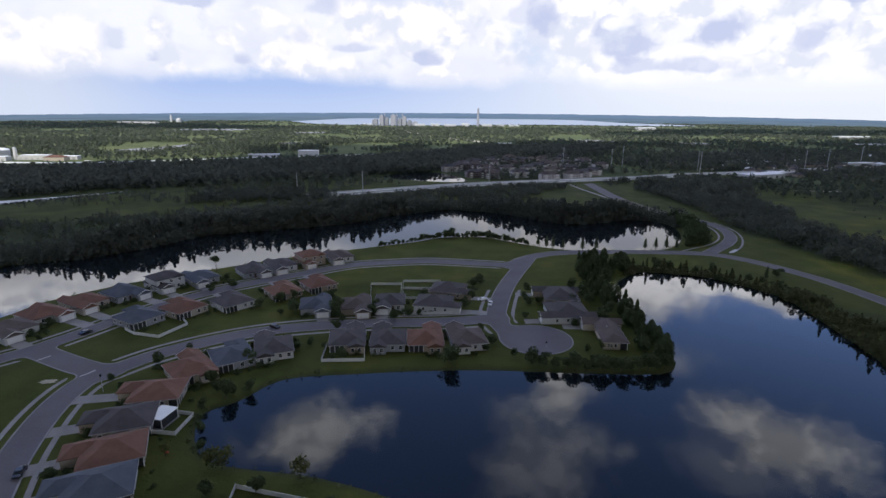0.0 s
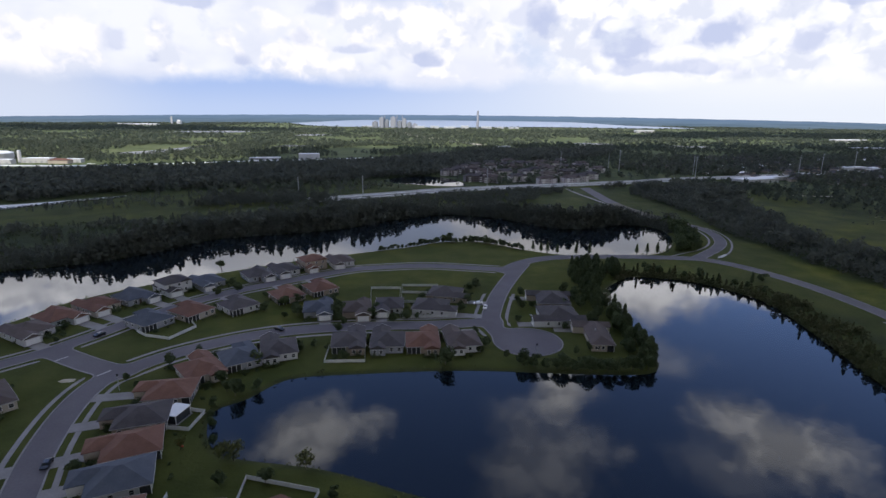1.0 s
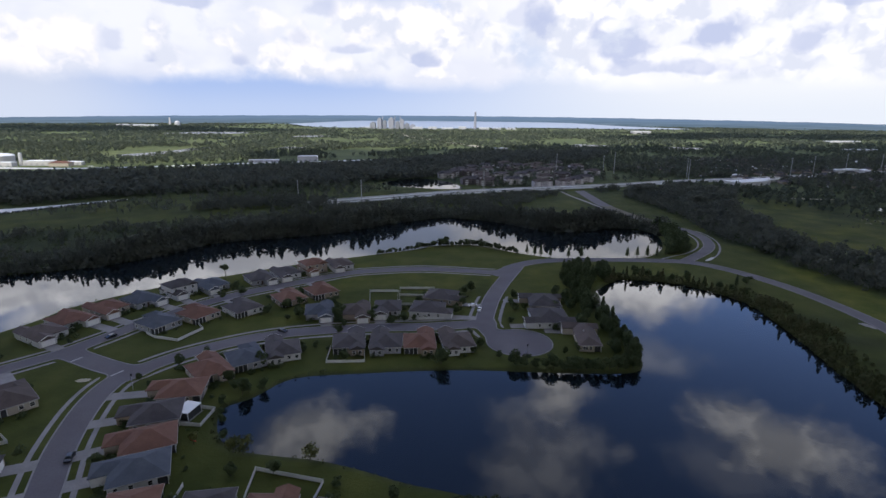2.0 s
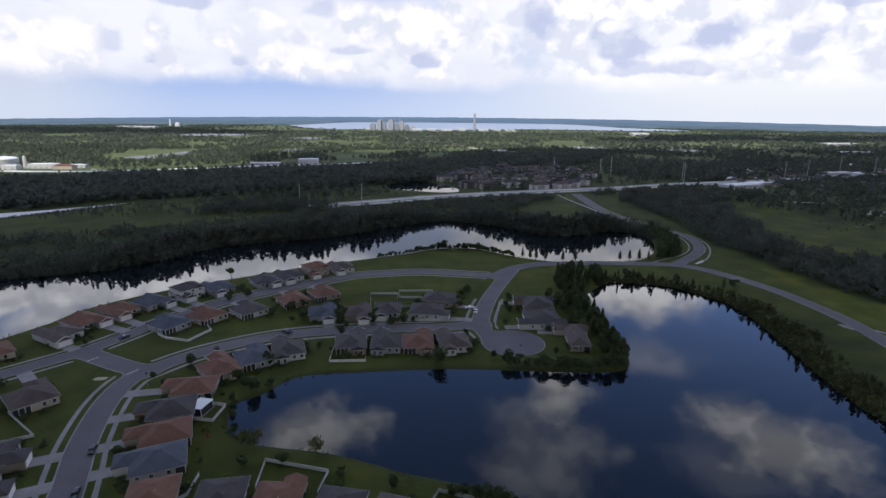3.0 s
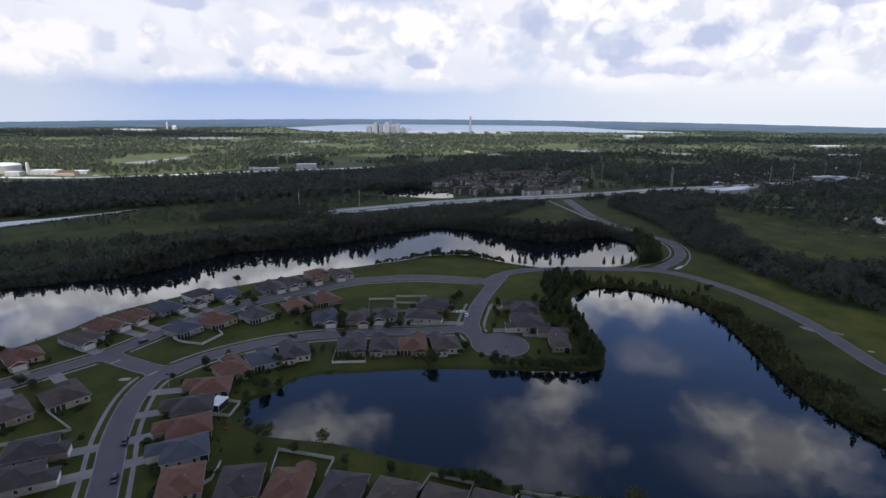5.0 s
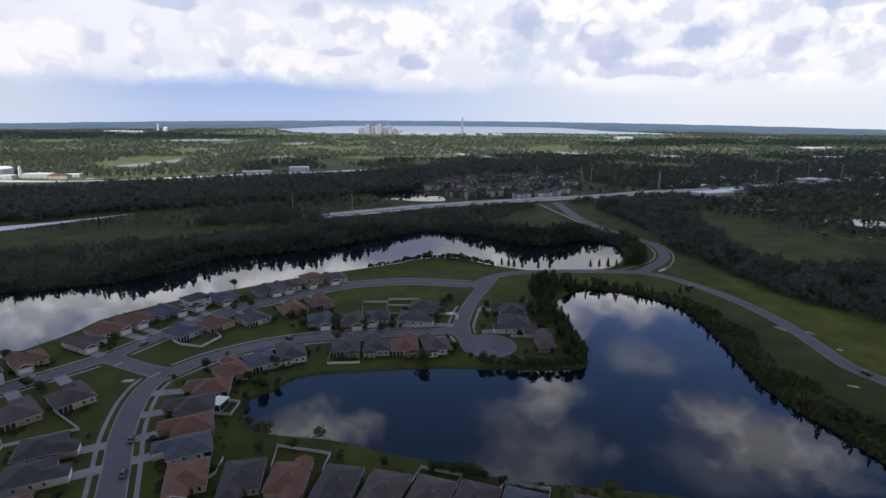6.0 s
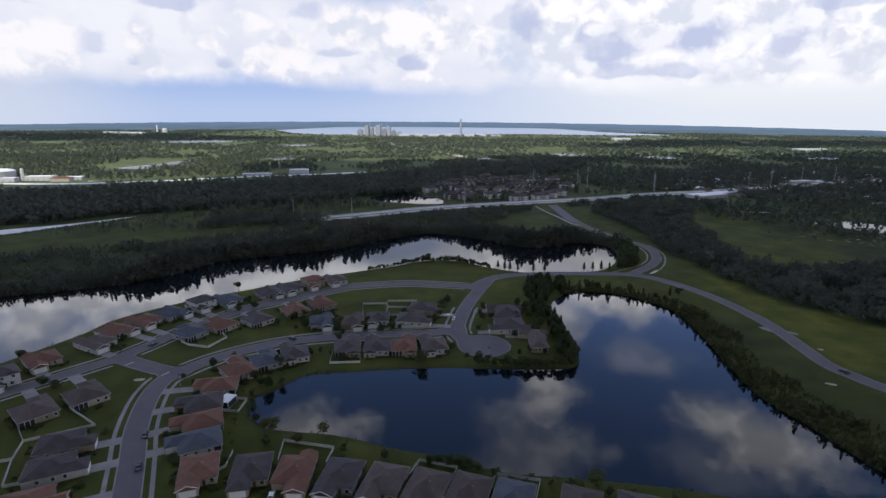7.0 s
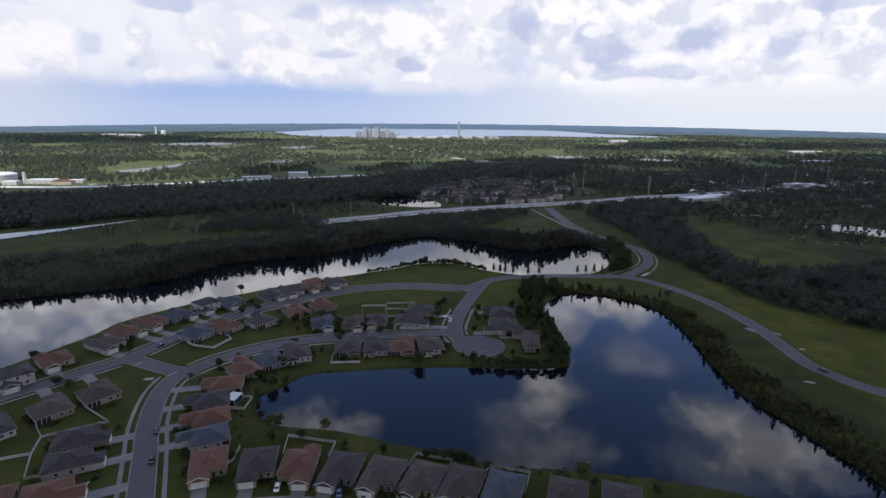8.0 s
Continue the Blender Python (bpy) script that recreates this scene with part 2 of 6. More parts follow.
def ground_material():
    """Lawn, dry meadow, forest floor and bare bank, by the ground's own cover values."""
    m = bpy.data.materials.new("ground_cover")
    m.use_nodes = True
    nt = m.node_tree
    link = nt.links.new
    b = nt.nodes["Principled BSDF"]
    b.inputs["Roughness"].default_value = 0.95
    b.inputs["Specular IOR Level"].default_value = 0.1
    geo = nt.nodes.new("ShaderNodeNewGeometry")

    def noise_(s, dt):
        n = nt.nodes.new("ShaderNodeTexNoise")
        n.inputs["Scale"].default_value = s
        n.inputs["Detail"].default_value = dt
        n.inputs["Roughness"].default_value = 0.6
        link(geo.outputs["Position"], n.inputs["Vector"])
        return n.outputs["Fac"]

    def mix(f, a, c):
        n = nt.nodes.new("ShaderNodeMix")
        n.data_type = "RGBA"
        for sock, v in ((n.inputs[0], f), (n.inputs[6], a), (n.inputs[7], c)):
            if hasattr(v, "links"):
                link(v, sock)
            else:
                sock.default_value = v
        return n.outputs[2]

    def spread(v, lo, hi):
        n = nt.nodes.new("ShaderNodeMapRange")
        link(v, n.inputs[0])
        n.inputs[1].default_value, n.inputs[2].default_value = lo, hi
        return n.outputs[0]

    def cover(name):
        n = nt.nodes.new("ShaderNodeAttribute")
        n.attribute_name = name
        return n.outputs["Fac"]

    patch, grain, broad = spread(noise_(0.06, 5), 0.35, 0.65), spread(noise_(1.1, 6), 0.3, 0.7), spread(noise_(0.008, 6), 0.38, 0.62)
    lawn = mix(patch, (0.039, 0.049, 0.011, 1), (0.063, 0.070, 0.017, 1))
    lawn = mix(grain, lawn, mix(patch, (0.040, 0.054, 0.012, 1), (0.067, 0.077, 0.020, 1)))
    dry = mix(patch, (0.074, 0.092, 0.012, 1), (0.138, 0.134, 0.020, 1))
    dry = mix(grain, dry, mix(patch, (0.045, 0.060, 0.012, 1), (0.09, 0.095, 0.022, 1)))
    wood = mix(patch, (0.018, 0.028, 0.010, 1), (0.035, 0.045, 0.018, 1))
    plain = mix(broad, (0.068, 0.086, 0.048, 1), (0.125, 0.136, 0.068, 1))
    plain = mix(grain, plain, mix(patch, (0.04, 0.06, 0.02, 1), (0.10, 0.12, 0.04, 1)))
    c = mix(cover("dry"), lawn, dry)
    c = mix(cover("plain"), c, plain)
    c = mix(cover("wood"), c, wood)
    c = mix(cover("bank"), c, (0.036, 0.042, 0.022, 1))
    link(c, b.inputs["Base Color"])
    bump = nt.nodes.new("ShaderNodeBump")
    bump.inputs["Strength"].default_value = 0.5
    bump.inputs["Distance"].default_value = 0.2
    link(grain, bump.inputs["Height"])
    link(bump.outputs[0], b.inputs["Normal"])
    return m


GROUND = ground_material()
WATER = water_material("lake_water", 0.012, 0.02)
RIPPLED = water_material("rippled_water", 0.2, 0.6)
BAY_SHEEN = water_material("bay_water_painted_sheen", 0.4, 0.6)
# lighter base colour paints the bright sky's reflection onto the far bay
BAY_SHEEN.node_tree.nodes["Principled BSDF"].inputs["Base Color"].default_value = (0.22, 0.26, 0.31, 1)
GLASS = glass_material()
ASPHALT = material("asphalt", [(0.086, 0.079, 0.091), (0.113, 0.105, 0.119), (0.144, 0.136, 0.150)], 0.9, 0.08, 1.5, 0.2, 0.7)
CONCRETE = material("concrete", [(0.154, 0.148, 0.151), (0.220, 0.211, 0.213), (0.295, 0.286, 0.286)], 0.9, 0.2, 2.0, 0.2, 0.7)
PALE_CONCRETE = material("pale_concrete", [(0.34, 0.34, 0.34), (0.45, 0.45, 0.45), (0.56, 0.56, 0.56)], 0.9, 0.05, 1.0, 0.2, 0.7)
DIRT = material("bare_earth", [(0.07, 0.064, 0.05), (0.105, 0.096, 0.076), (0.14, 0.128, 0.10)], 0.95, 0.1, 1.2, 0.3, 0.7)
PAINT = material("road_paint", [(0.3, 0.3, 0.3), (0.45, 0.45, 0.44)], 0.8, 0.6, 4.0)
ROOFS = {
    "terracotta": material("terracotta_shingle", [(0.106, 0.053, 0.038), (0.139, 0.071, 0.051), (0.176, 0.097, 0.070)], 0.9, 0.35, 3.0, 0.5, 0.6, per_object=0.25),
    "slate": material("slate_shingle", [(0.042, 0.038, 0.041), (0.059, 0.054, 0.058), (0.080, 0.072, 0.076)], 0.9, 0.35, 3.0, 0.5, 0.6, per_object=0.25),
    "blue": material("blue_grey_shingle", [(0.046, 0.054, 0.072), (0.064, 0.075, 0.097), (0.084, 0.097, 0.121)], 0.9, 0.35, 3.0, 0.5, 0.6, per_object=0.2),
    "brown": material("brown_grey_shingle", [(0.056, 0.044, 0.042), (0.076, 0.061, 0.057), (0.101, 0.081, 0.077)], 0.9, 0.35, 3.0, 0.5, 0.6, per_object=0.25),
}
ROOF_WORDS = {"terracotta": "terracotta-brown", "slate": "dark slate-grey", "blue": "blue-grey", "brown": "brown-grey"}
STUCCO = {
    "cream": material("cream_stucco", [(0.352, 0.312, 0.255), (0.422, 0.378, 0.317)], 0.9, 0.5, 5.0, 0.15),
    "white": material("white_stucco", [(0.422, 0.422, 0.422), (0.510, 0.510, 0.506)], 0.9, 0.5, 5.0, 0.15),
    "tan": material("tan_stucco", [(0.264, 0.220, 0.176), (0.326, 0.273, 0.220)], 0.9, 0.5, 5.0, 0.15),
    "grey": material("grey_stucco", [(0.238, 0.246, 0.273), (0.308, 0.317, 0.343)], 0.9, 0.5, 5.0, 0.15),
}
TRIM = material("white_trim", [(0.66, 0.66, 0.64), (0.76, 0.76, 0.74)], 0.6, 1.0, 6.0)
FASCIA = material("weathered_fascia", [(0.30, 0.29, 0.28), (0.40, 0.39, 0.38)], 0.7, 1.0, 6.0)
VINYL = material("white_vinyl", [(0.468, 0.477, 0.468), (0.594, 0.603, 0.594)], 0.5, 0.8, 5.0)
SCREEN = material("dark_screen", [(0.02, 0.022, 0.025), (0.035, 0.038, 0.042)], 0.7, 1.0, 6.0)
DOOR = material("dark_door", [(0.05, 0.035, 0.03), (0.08, 0.05, 0.04)], 0.5, 1.0, 6.0)
BARK = material("bark", [(0.05, 0.04, 0.03), (0.10, 0.085, 0.07)], 0.95, 1.0, 6.0)
LEAF = material("leaves", [(0.046, 0.064, 0.032), (0.069, 0.092, 0.044), (0.099, 0.122, 0.057)], 0.85, 0.4, 2.0, 0.0, 0.8, spec=0.1, per_island=0.18, leafy=0.4)
LEAF_PALE = material("yellow_green_leaves", [(0.06, 0.07, 0.02), (0.09, 0.10, 0.03), (0.13, 0.13, 0.05)], 0.8, 0.4, 2.0, 0.0, 0.8, spec=0.15, per_island=0.35, leafy=0.4)
WOODS = material("woodland_leaves", [(0.076, 0.084, 0.074), (0.098, 0.108, 0.090), (0.122, 0.130, 0.102)], 0.95, 0.02, 0.3, 0.0, 0.7, spec=0.05, per_island=0.12, leafy=0.5)
FAR_WOODS = material("far_woodland_leaves", [(0.070, 0.088, 0.072), (0.092, 0.108, 0.080), (0.118, 0.130, 0.090)], 0.95, 0.006, 0.08, 0.0, 0.6, spec=0.05, per_island=0.10, leafy=0.4)
METAL = material("galvanised_metal", [(0.30, 0.31, 0.32), (0.45, 0.46, 0.47)], 0.5, 1.0, 6.0, metal=0.6)
CAR_PAINTS = {"white": material("white_car_paint", [(0.7, 0.7, 0.7), (0.78, 0.78, 0.78)], 0.25, 1, 4, spec=0.6),
              "dark": material("dark_car_paint", [(0.012, 0.013, 0.018), (0.02, 0.022, 0.03)], 0.25, 1, 4, spec=0.6),
              "blue": material("blue_car_paint", [(0.04, 0.09, 0.2), (0.06, 0.12, 0.26)], 0.25, 1, 4, spec=0.6)}
RUBBER = material("tyre_rubber", [(0.015, 0.015, 0.015), (0.025, 0.025, 0.025)], 0.9)
# pale sand of the works, and the canal's painted sky gleam
PALE_SURFACE = material("sand_and_canal_gleam", [(0.5, 0.5, 0.48), (0.68, 0.68, 0.66)], 0.9, 0.05, 0.4, 0.2)
RED = material("red_plastic", [(0.5, 0.06, 0.03), (0.6, 0.09, 0.04)], 0.5)
PALE_ROOF = material("pale_metal_roof", [(0.55, 0.56, 0.57), (0.72, 0.73, 0.74)], 0.6, 0.05, 0.6)


# ---- builders ----
def mesh_of(name, verts, faces, mat):
    me = bpy.data.meshes.new(name)
    me.from_pydata([tuple(v) for v in verts], [], [tuple(f) for f in faces])
    me.materials.append(mat)
    me.update()
    return me


def part(name, bm, mat, parent, label=""):
    """Links a bmesh (or a mesh) as one mesh object under a thing or a part."""
    if isinstance(bm, bmesh.types.BMesh):
        me = bpy.data.meshes.new(name)
        bm.to_mesh(me)
        bm.free()
        me.materials.append(mat)
    else:
        me = bm
    ob = new(name, me)
    ob.parent = parent
    return tagged(ob, label)


def box(bm, x0, x1, y0, y1, z0, z1):
    v = [bm.verts.new(p) for p in itertools.product((x0, x1), (y0, y1), (z0, z1))]
    for f in ((0, 1, 3, 2), (4, 6, 7, 5), (0, 4, 5, 1), (2, 3, 7, 6), (0, 2, 6, 4), (1, 5, 7, 3)):
        bm.faces.new([v[i] for i in f])
    return v


def boxes(*specs):
    bm = bmesh.new()
    for s in specs:
        box(bm, *s)
    return bm


def smooth_line(points, step=3.0, closed=False):
    """A rounded line through the points, in even steps."""
    p = np.array(points, float)
    n = len(p)
    out = []
    for i in range(n if closed else n - 1):
        a, b, c, d = (p[(i + k) % n] if closed else p[min(max(i + k, 0), n - 1)] for k in (-1, 0, 1, 2))
        m = max(2, int(np.linalg.norm(c - b) / step))
        for t in np.arange(m) / m:
            out.append(0.5 * (2 * b + (c - a) * t + (2 * a - 5 * b + 4 * c - d) * t * t + (3 * b - a - 3 * c + d) * t ** 3))
    if not closed:
        out.append(p[-1])
    return np.array(out)


def line_distance(q, line, closed=False):
    """Distance of the places q to a polyline."""
    best = np.full(len(q), 1e9)
    ends = np.roll(line, -1, axis=0) if closed else line[1:]
    for a, b in zip(line, ends):
        ab = b - a
        t = np.clip(((q - a) @ ab) / max(ab @ ab, 1e-9), 0, 1)
        r = q - a - t[:, None] * ab
        best = np.minimum(best, r[:, 0] ** 2 + r[:, 1] ** 2)
    return np.sqrt(best)


def inside(q, ring):
    hit = np.zeros(len(q), bool)
    for a, b in zip(ring, np.roll(ring, -1, axis=0)):
        if a[1] == b[1]:
            continue
        c = (a[1] > q[:, 1]) != (b[1] > q[:, 1])
        hit ^= c & (q[:, 0] < (b[0] - a[0]) * (q[:, 1] - a[1]) / (b[1] - a[1]) + a[0])
    return hit


def ring_distance(q, ring):
    """Positive outside the ring, negative inside."""
    near = line_distance(q, ring, True)
    return np.where(inside(q, ring), -near, near)


def region(xs, ys, f, z):
    """Vertices and faces of the part of a grid where f < 0, its outline cut smoothly; and the outline's edges."""
    verts, faces, rim, at = [], [], [], {}

    def corner(i, j):
        if (i, j) not in at:
            at[i, j] = len(verts)
            verts.append((xs[i], ys[j], z))
        return at[i, j]

    def cut(a, b):
        k = (min(a, b), max(a, b))
        if k not in at:
            t = f[a] / (f[a] - f[b])
            at[k] = len(verts)
            verts.append((xs[a[0]] + t * (xs[b[0]] - xs[a[0]]), ys[a[1]] + t * (ys[b[1]] - ys[a[1]]), z))
        return at[k]

    neg = f < 0
    any_in = neg[:-1, :-1] | neg[1:, :-1] | neg[:-1, 1:] | neg[1:, 1:]
    for i, j in zip(*np.nonzero(any_in)):
        c = [(i, j), (i + 1, j), (i + 1, j + 1), (i, j + 1)]
        poly, cuts = [], []
        for a, b in zip(c, c[1:] + c[:1]):
            if neg[a]:
                poly.append(corner(*a))
            if neg[a] != neg[b]:
                k = cut(a, b)
                poly.append(k)
                cuts.append(k)
        if len(set(poly)) >= 3:
            faces.append(list(dict.fromkeys(poly)))
        if len(cuts) == 2 and cuts[0] != cuts[1]:
            rim.append((cuts[0], cuts[1]))
    return verts, faces, rim


# ---- plan: lakes, roads ----
LAKE = smooth_line([(-69.5, 130), (-62, 137), (-55.5, 147.5), (-48, 152), (-26, 155), (-9, 157), (13, 158), (33, 157), (53, 156), (68, 156), (78, 159), (82.5, 172), (84, 191), (83, 212),
                    (81, 232), (85, 248), (96, 263), (107, 273), (126, 270), (141, 263), (154, 247), (161, 230), (160, 211), (157, 183), (153, 155), (151, 132), (153, 119), (157, 105),
                    (160, 88), (164, 70), (160, 52), (140, 52), (109, 65), (85, 72), (56, 77), (36, 79.5), (22, 84), (7, 90.5), (-7, 94.5), (-20, 99.8), (-32, 103.6), (-44, 105.5), (-54, 107.2), (-60.5, 110), (-66.5, 118)], 3.0, True)
POND = smooth_line([(-225, 130), (-206, 160), (-196, 180), (-186, 201), (-181, 220), (-168, 238), (-143, 262), (-120, 278), (-90, 300), (-47, 324), (-20, 339), (-2, 352), (28, 354), (55, 333),
                    (81, 320), (118, 320), (140, 324), (152, 334), (163, 350), (172, 374), (175, 396), (168, 412), (150, 420), (134, 414), (116, 405), (98, 402), (82, 412), (65, 428), (43, 446), (2, 458),
                    (-27, 441), (-54, 424), (-76, 397), (-123, 374), (-166, 353), (-193, 312), (-222, 286), (-284, 262), (-380, 237), (-360, 150)], 3.0, True)
POND_2 = smooth_line([(-80, 690), (-52, 745), (-5, 742), (28, 662), (-10, 650)], 6.0, True)
CANAL = smooth_line([(-520, 345), (-460, 400), (-424, 441), (-404, 463), (-388, 483), (-370, 505), (-340, 541), (-346, 546), (-372, 521), (-398, 498), (-420, 484), (-446, 466), (-478, 428), (-540, 370)], 6.0, True)
POND_3 = smooth_line([(452, 523), (495, 530), (530, 500), (580, 470), (560, 430), (520, 440), (478, 478)], 6.0, True)
FAR_PONDS = [smooth_line(p, 20.0, True) for p in (
    [(-700, 1130), (-660, 1240), (-640, 1420), (-600, 1430), (-610, 1250), (-620, 1120)], [(400, 1580), (420, 1690), (500, 1680), (510, 1610)],
    [(-440, 1370), (-430, 1460), (-360, 1450), (-360, 1390)], [(-1180, 2260), (-1120, 2480), (-860, 2470), (-940, 2280)], [(-590, 2050), (-570, 2200), (-450, 2180), (-470, 2070)],
    [(640, 1520), (660, 1590), (760, 1570), (740, 1500)])]
BAY = smooth_line([(-1250, 4420), (-1020, 3800), (-800, 3460), (-420, 3400), (190, 3440), (520, 3560), (800, 3560), (1150, 3500), (1650, 3560), (1300, 3900), (900, 4480), (-300, 4560), (-1000, 4470)], 60.0, True)

ROADS = {  # centre line and half width
    "lane_north": (smooth_line([(-215, 95), (-185, 128), (-161, 155), (-150, 168), (-145, 177), (-140, 187), (-135, 198), (-128, 210), (-119, 225), (-107, 239), (-98, 247), (-80, 261), (-54, 280),
                                (-35, 286), (-9, 290), (20, 286), (37, 283)]), 3.8),
    "lane_south": (smooth_line([(-72, 28), (-87, 63), (-98, 88), (-107, 108), (-114, 131), (-115, 147), (-110, 156), (-101, 168), (-86, 180), (-71, 188), (-54, 193), (-30, 197), (-4, 198.5), (22, 203)]), 4.0),
    "link": (smooth_line([(-143, 167), (-125, 158), (-112, 153)]), 4.2),
    "stem": (smooth_line([(48, 293), (38, 267), (30, 243), (25, 223), (22, 205), (24, 192), (30, 185)]), 4.0),
    "bulb": (np.array([(34.5, 182.5), (35.5, 182.5)]), 13.2),
    "collector": (smooth_line([(37, 281), (46, 295), (58, 305.5), (73, 311.5), (95, 314), (118, 315), (145, 313.5), (164, 310.5), (178, 299), (190, 279), (199, 256), (204, 231), (206, 207), (204, 180),
                               (202.5, 158.5), (206, 147), (211, 136), (219, 127), (240, 112), (270, 95)]), 3.9),
    "boulevard": (smooth_line([(163, 312), (177, 326), (190, 340), (201, 357), (208, 378), (209.5, 395), (207, 412), (196, 434), (186, 466), (178, 506), (174.5, 545), (175, 590), (175.6, 636), (177, 662)]), 3.6),
    "street_south": (smooth_line([(-84, 44), (-70, 51), (-55, 55.5), (-39, 57), (-24, 55), (-9, 51), (5, 46), (18, 41), (32, 36), (55, 28), (80, 20)]), 4.0),
}
WORKS_ROAD = smooth_line([(-900, 850), (-750, 852), (-621, 852), (-504, 892), (-428, 930), (-338, 980), (-248, 1015), (-125, 1072)], 12.0)
HIGHWAY = smooth_line([(-136, 520), (-114, 533), (-54, 567), (1, 600), (78, 631), (160, 661), (255, 693), (340, 733), (470, 775), (670, 858), (900, 950)], 8.0)


def wander(q, size, seed):
    """Smooth noise for places q, about -1 to 1."""
    r = np.random.RandomState(seed)
    total = np.zeros(len(q))
    for k in range(7):
        a, ph, s = r.rand() * 6.283, r.rand() * 6.283, size * (0.5 + r.rand())
        total += np.sin((q[:, 0] * math.cos(a) + q[:, 1] * math.sin(a)) * 6.283 / s + ph)
    return total / 3.0


# ---- ground ----
def steps(lo, hi, fine, far, grow=1.12):
    mid = list(np.arange(lo, hi + fine, fine))
    up, s = [], fine
    x = mid[-1]
    while x < far:
        s = min(s * grow, 160.0)
        x += s
        up.append(x)
    down, s, x = [], fine, mid[0]
    while x > -far:
        s = min(s * grow, 160.0)
        x -= s
        down.append(x)
    return np.array(down[::-1] + mid + up)


FOREST_N = smooth_line([(-418, 250), (-284, 261), (-222, 285), (-193, 311), (-166, 354), (-123, 374), (-76, 396), (-54, 424), (-27, 441), (2, 459), (43, 448), (66, 430), (83, 414), (98, 404), (116, 407), (134, 416),
                        (150, 422), (170, 414), (178, 398), (191, 404), (193, 430), (176, 446), (150, 452), (110, 446), (80, 448), (66, 500), (34, 512), (-27, 494), (-78, 470), (-110, 458), (-148, 460), (-202, 442), (-252, 418),
                        (-299, 402), (-336, 384), (-395, 350)], 8.0, True)
FOREST_W = smooth_line([(-1000, 480), (-490, 486), (-366, 552), (-253, 606), (-121, 680), (-68, 730), (0, 770), (90, 960), (240, 1010), (320, 1100), (400, 1300), (137, 1240), (-2, 1085), (-112, 962),
                        (-250, 862), (-370, 792), (-487, 760), (-627, 718), (-1000, 640)], 20.0, True)
FOREST_E = smooth_line([(220, 408), (219, 385), (223, 346), (228, 305), (233, 270), (248, 238), (266, 212), (290, 190), (340, 146), (470, 140), (450, 290), (402, 335), (354, 335), (312, 326), (284, 355), (286, 410), (304, 500),
                        (330, 560), (360, 640), (270, 652), (215, 600), (222, 520), (226, 450)], 8.0, True)


SUBURB = np.array([(290, 880), (330, 960), (510, 1120), (760, 1180), (1200, 1100), (1050, 760), (800, 600), (560, 650), (470, 720)], float)
APARTMENTS = smooth_line([(-5, 770), (85, 940), (245, 985), (280, 880), (180, 690), (65, 672)], 20.0, True)


def build_ground():
    xs, ys = steps(-260, 300, 2.0, 5600), steps(30, 460, 2.0, 5200)
    gx, gy = np.meshgrid(xs, ys, indexing="ij")
    q = np.stack([gx.ravel(), gy.ravel()], 1)
    shore = np.full(len(q), 1e3)
    for ring in (LAKE, POND):
        lo, hi = ring.min(0) - 40, ring.max(0) + 40
        near = np.nonzero(((q > lo) & (q < hi)).all(1))[0]
        shore[near] = np.minimum(shore[near], ring_distance(q[near], ring))
    z = np.clip(shore * 0.35 - 0.6, -2.5, 0.0)
    dist = np.hypot(q[:, 0], q[:, 1])
    z += np.where(dist > 900, (wander(q, 900, 3) * 0.15) * (z > -0.2), 0)
    n, m = len(xs), len(ys)
    idx = np.arange(n * m).reshape(n, m)
    faces = np.stack([idx[:-1, :-1], idx[1:, :-1], idx[1:, 1:], idx[:-1, 1:]], -1).reshape(-1, 4)
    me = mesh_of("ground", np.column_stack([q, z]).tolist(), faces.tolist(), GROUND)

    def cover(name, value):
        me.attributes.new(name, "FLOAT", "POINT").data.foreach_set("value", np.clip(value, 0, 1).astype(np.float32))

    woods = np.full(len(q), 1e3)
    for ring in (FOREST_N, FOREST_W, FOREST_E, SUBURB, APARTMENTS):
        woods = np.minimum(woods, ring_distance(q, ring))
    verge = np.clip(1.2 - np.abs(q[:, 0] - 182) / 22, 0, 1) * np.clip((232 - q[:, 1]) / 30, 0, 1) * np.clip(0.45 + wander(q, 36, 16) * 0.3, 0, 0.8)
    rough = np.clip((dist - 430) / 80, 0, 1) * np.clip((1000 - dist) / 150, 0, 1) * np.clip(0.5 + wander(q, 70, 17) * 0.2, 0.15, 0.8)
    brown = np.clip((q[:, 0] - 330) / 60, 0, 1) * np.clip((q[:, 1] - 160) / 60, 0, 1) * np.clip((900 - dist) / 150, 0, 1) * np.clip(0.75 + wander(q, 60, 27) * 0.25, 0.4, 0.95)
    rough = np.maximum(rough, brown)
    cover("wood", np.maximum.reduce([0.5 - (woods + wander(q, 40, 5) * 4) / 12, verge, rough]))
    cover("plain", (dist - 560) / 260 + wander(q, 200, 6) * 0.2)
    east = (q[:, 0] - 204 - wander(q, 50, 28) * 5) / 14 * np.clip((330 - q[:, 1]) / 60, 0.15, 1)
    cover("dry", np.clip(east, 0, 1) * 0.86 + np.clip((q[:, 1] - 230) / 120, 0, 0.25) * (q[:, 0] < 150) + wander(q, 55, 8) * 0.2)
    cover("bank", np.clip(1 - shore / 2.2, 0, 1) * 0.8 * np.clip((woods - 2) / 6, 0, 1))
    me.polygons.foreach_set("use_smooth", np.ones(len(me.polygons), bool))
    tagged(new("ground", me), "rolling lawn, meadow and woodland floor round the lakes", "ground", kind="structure")


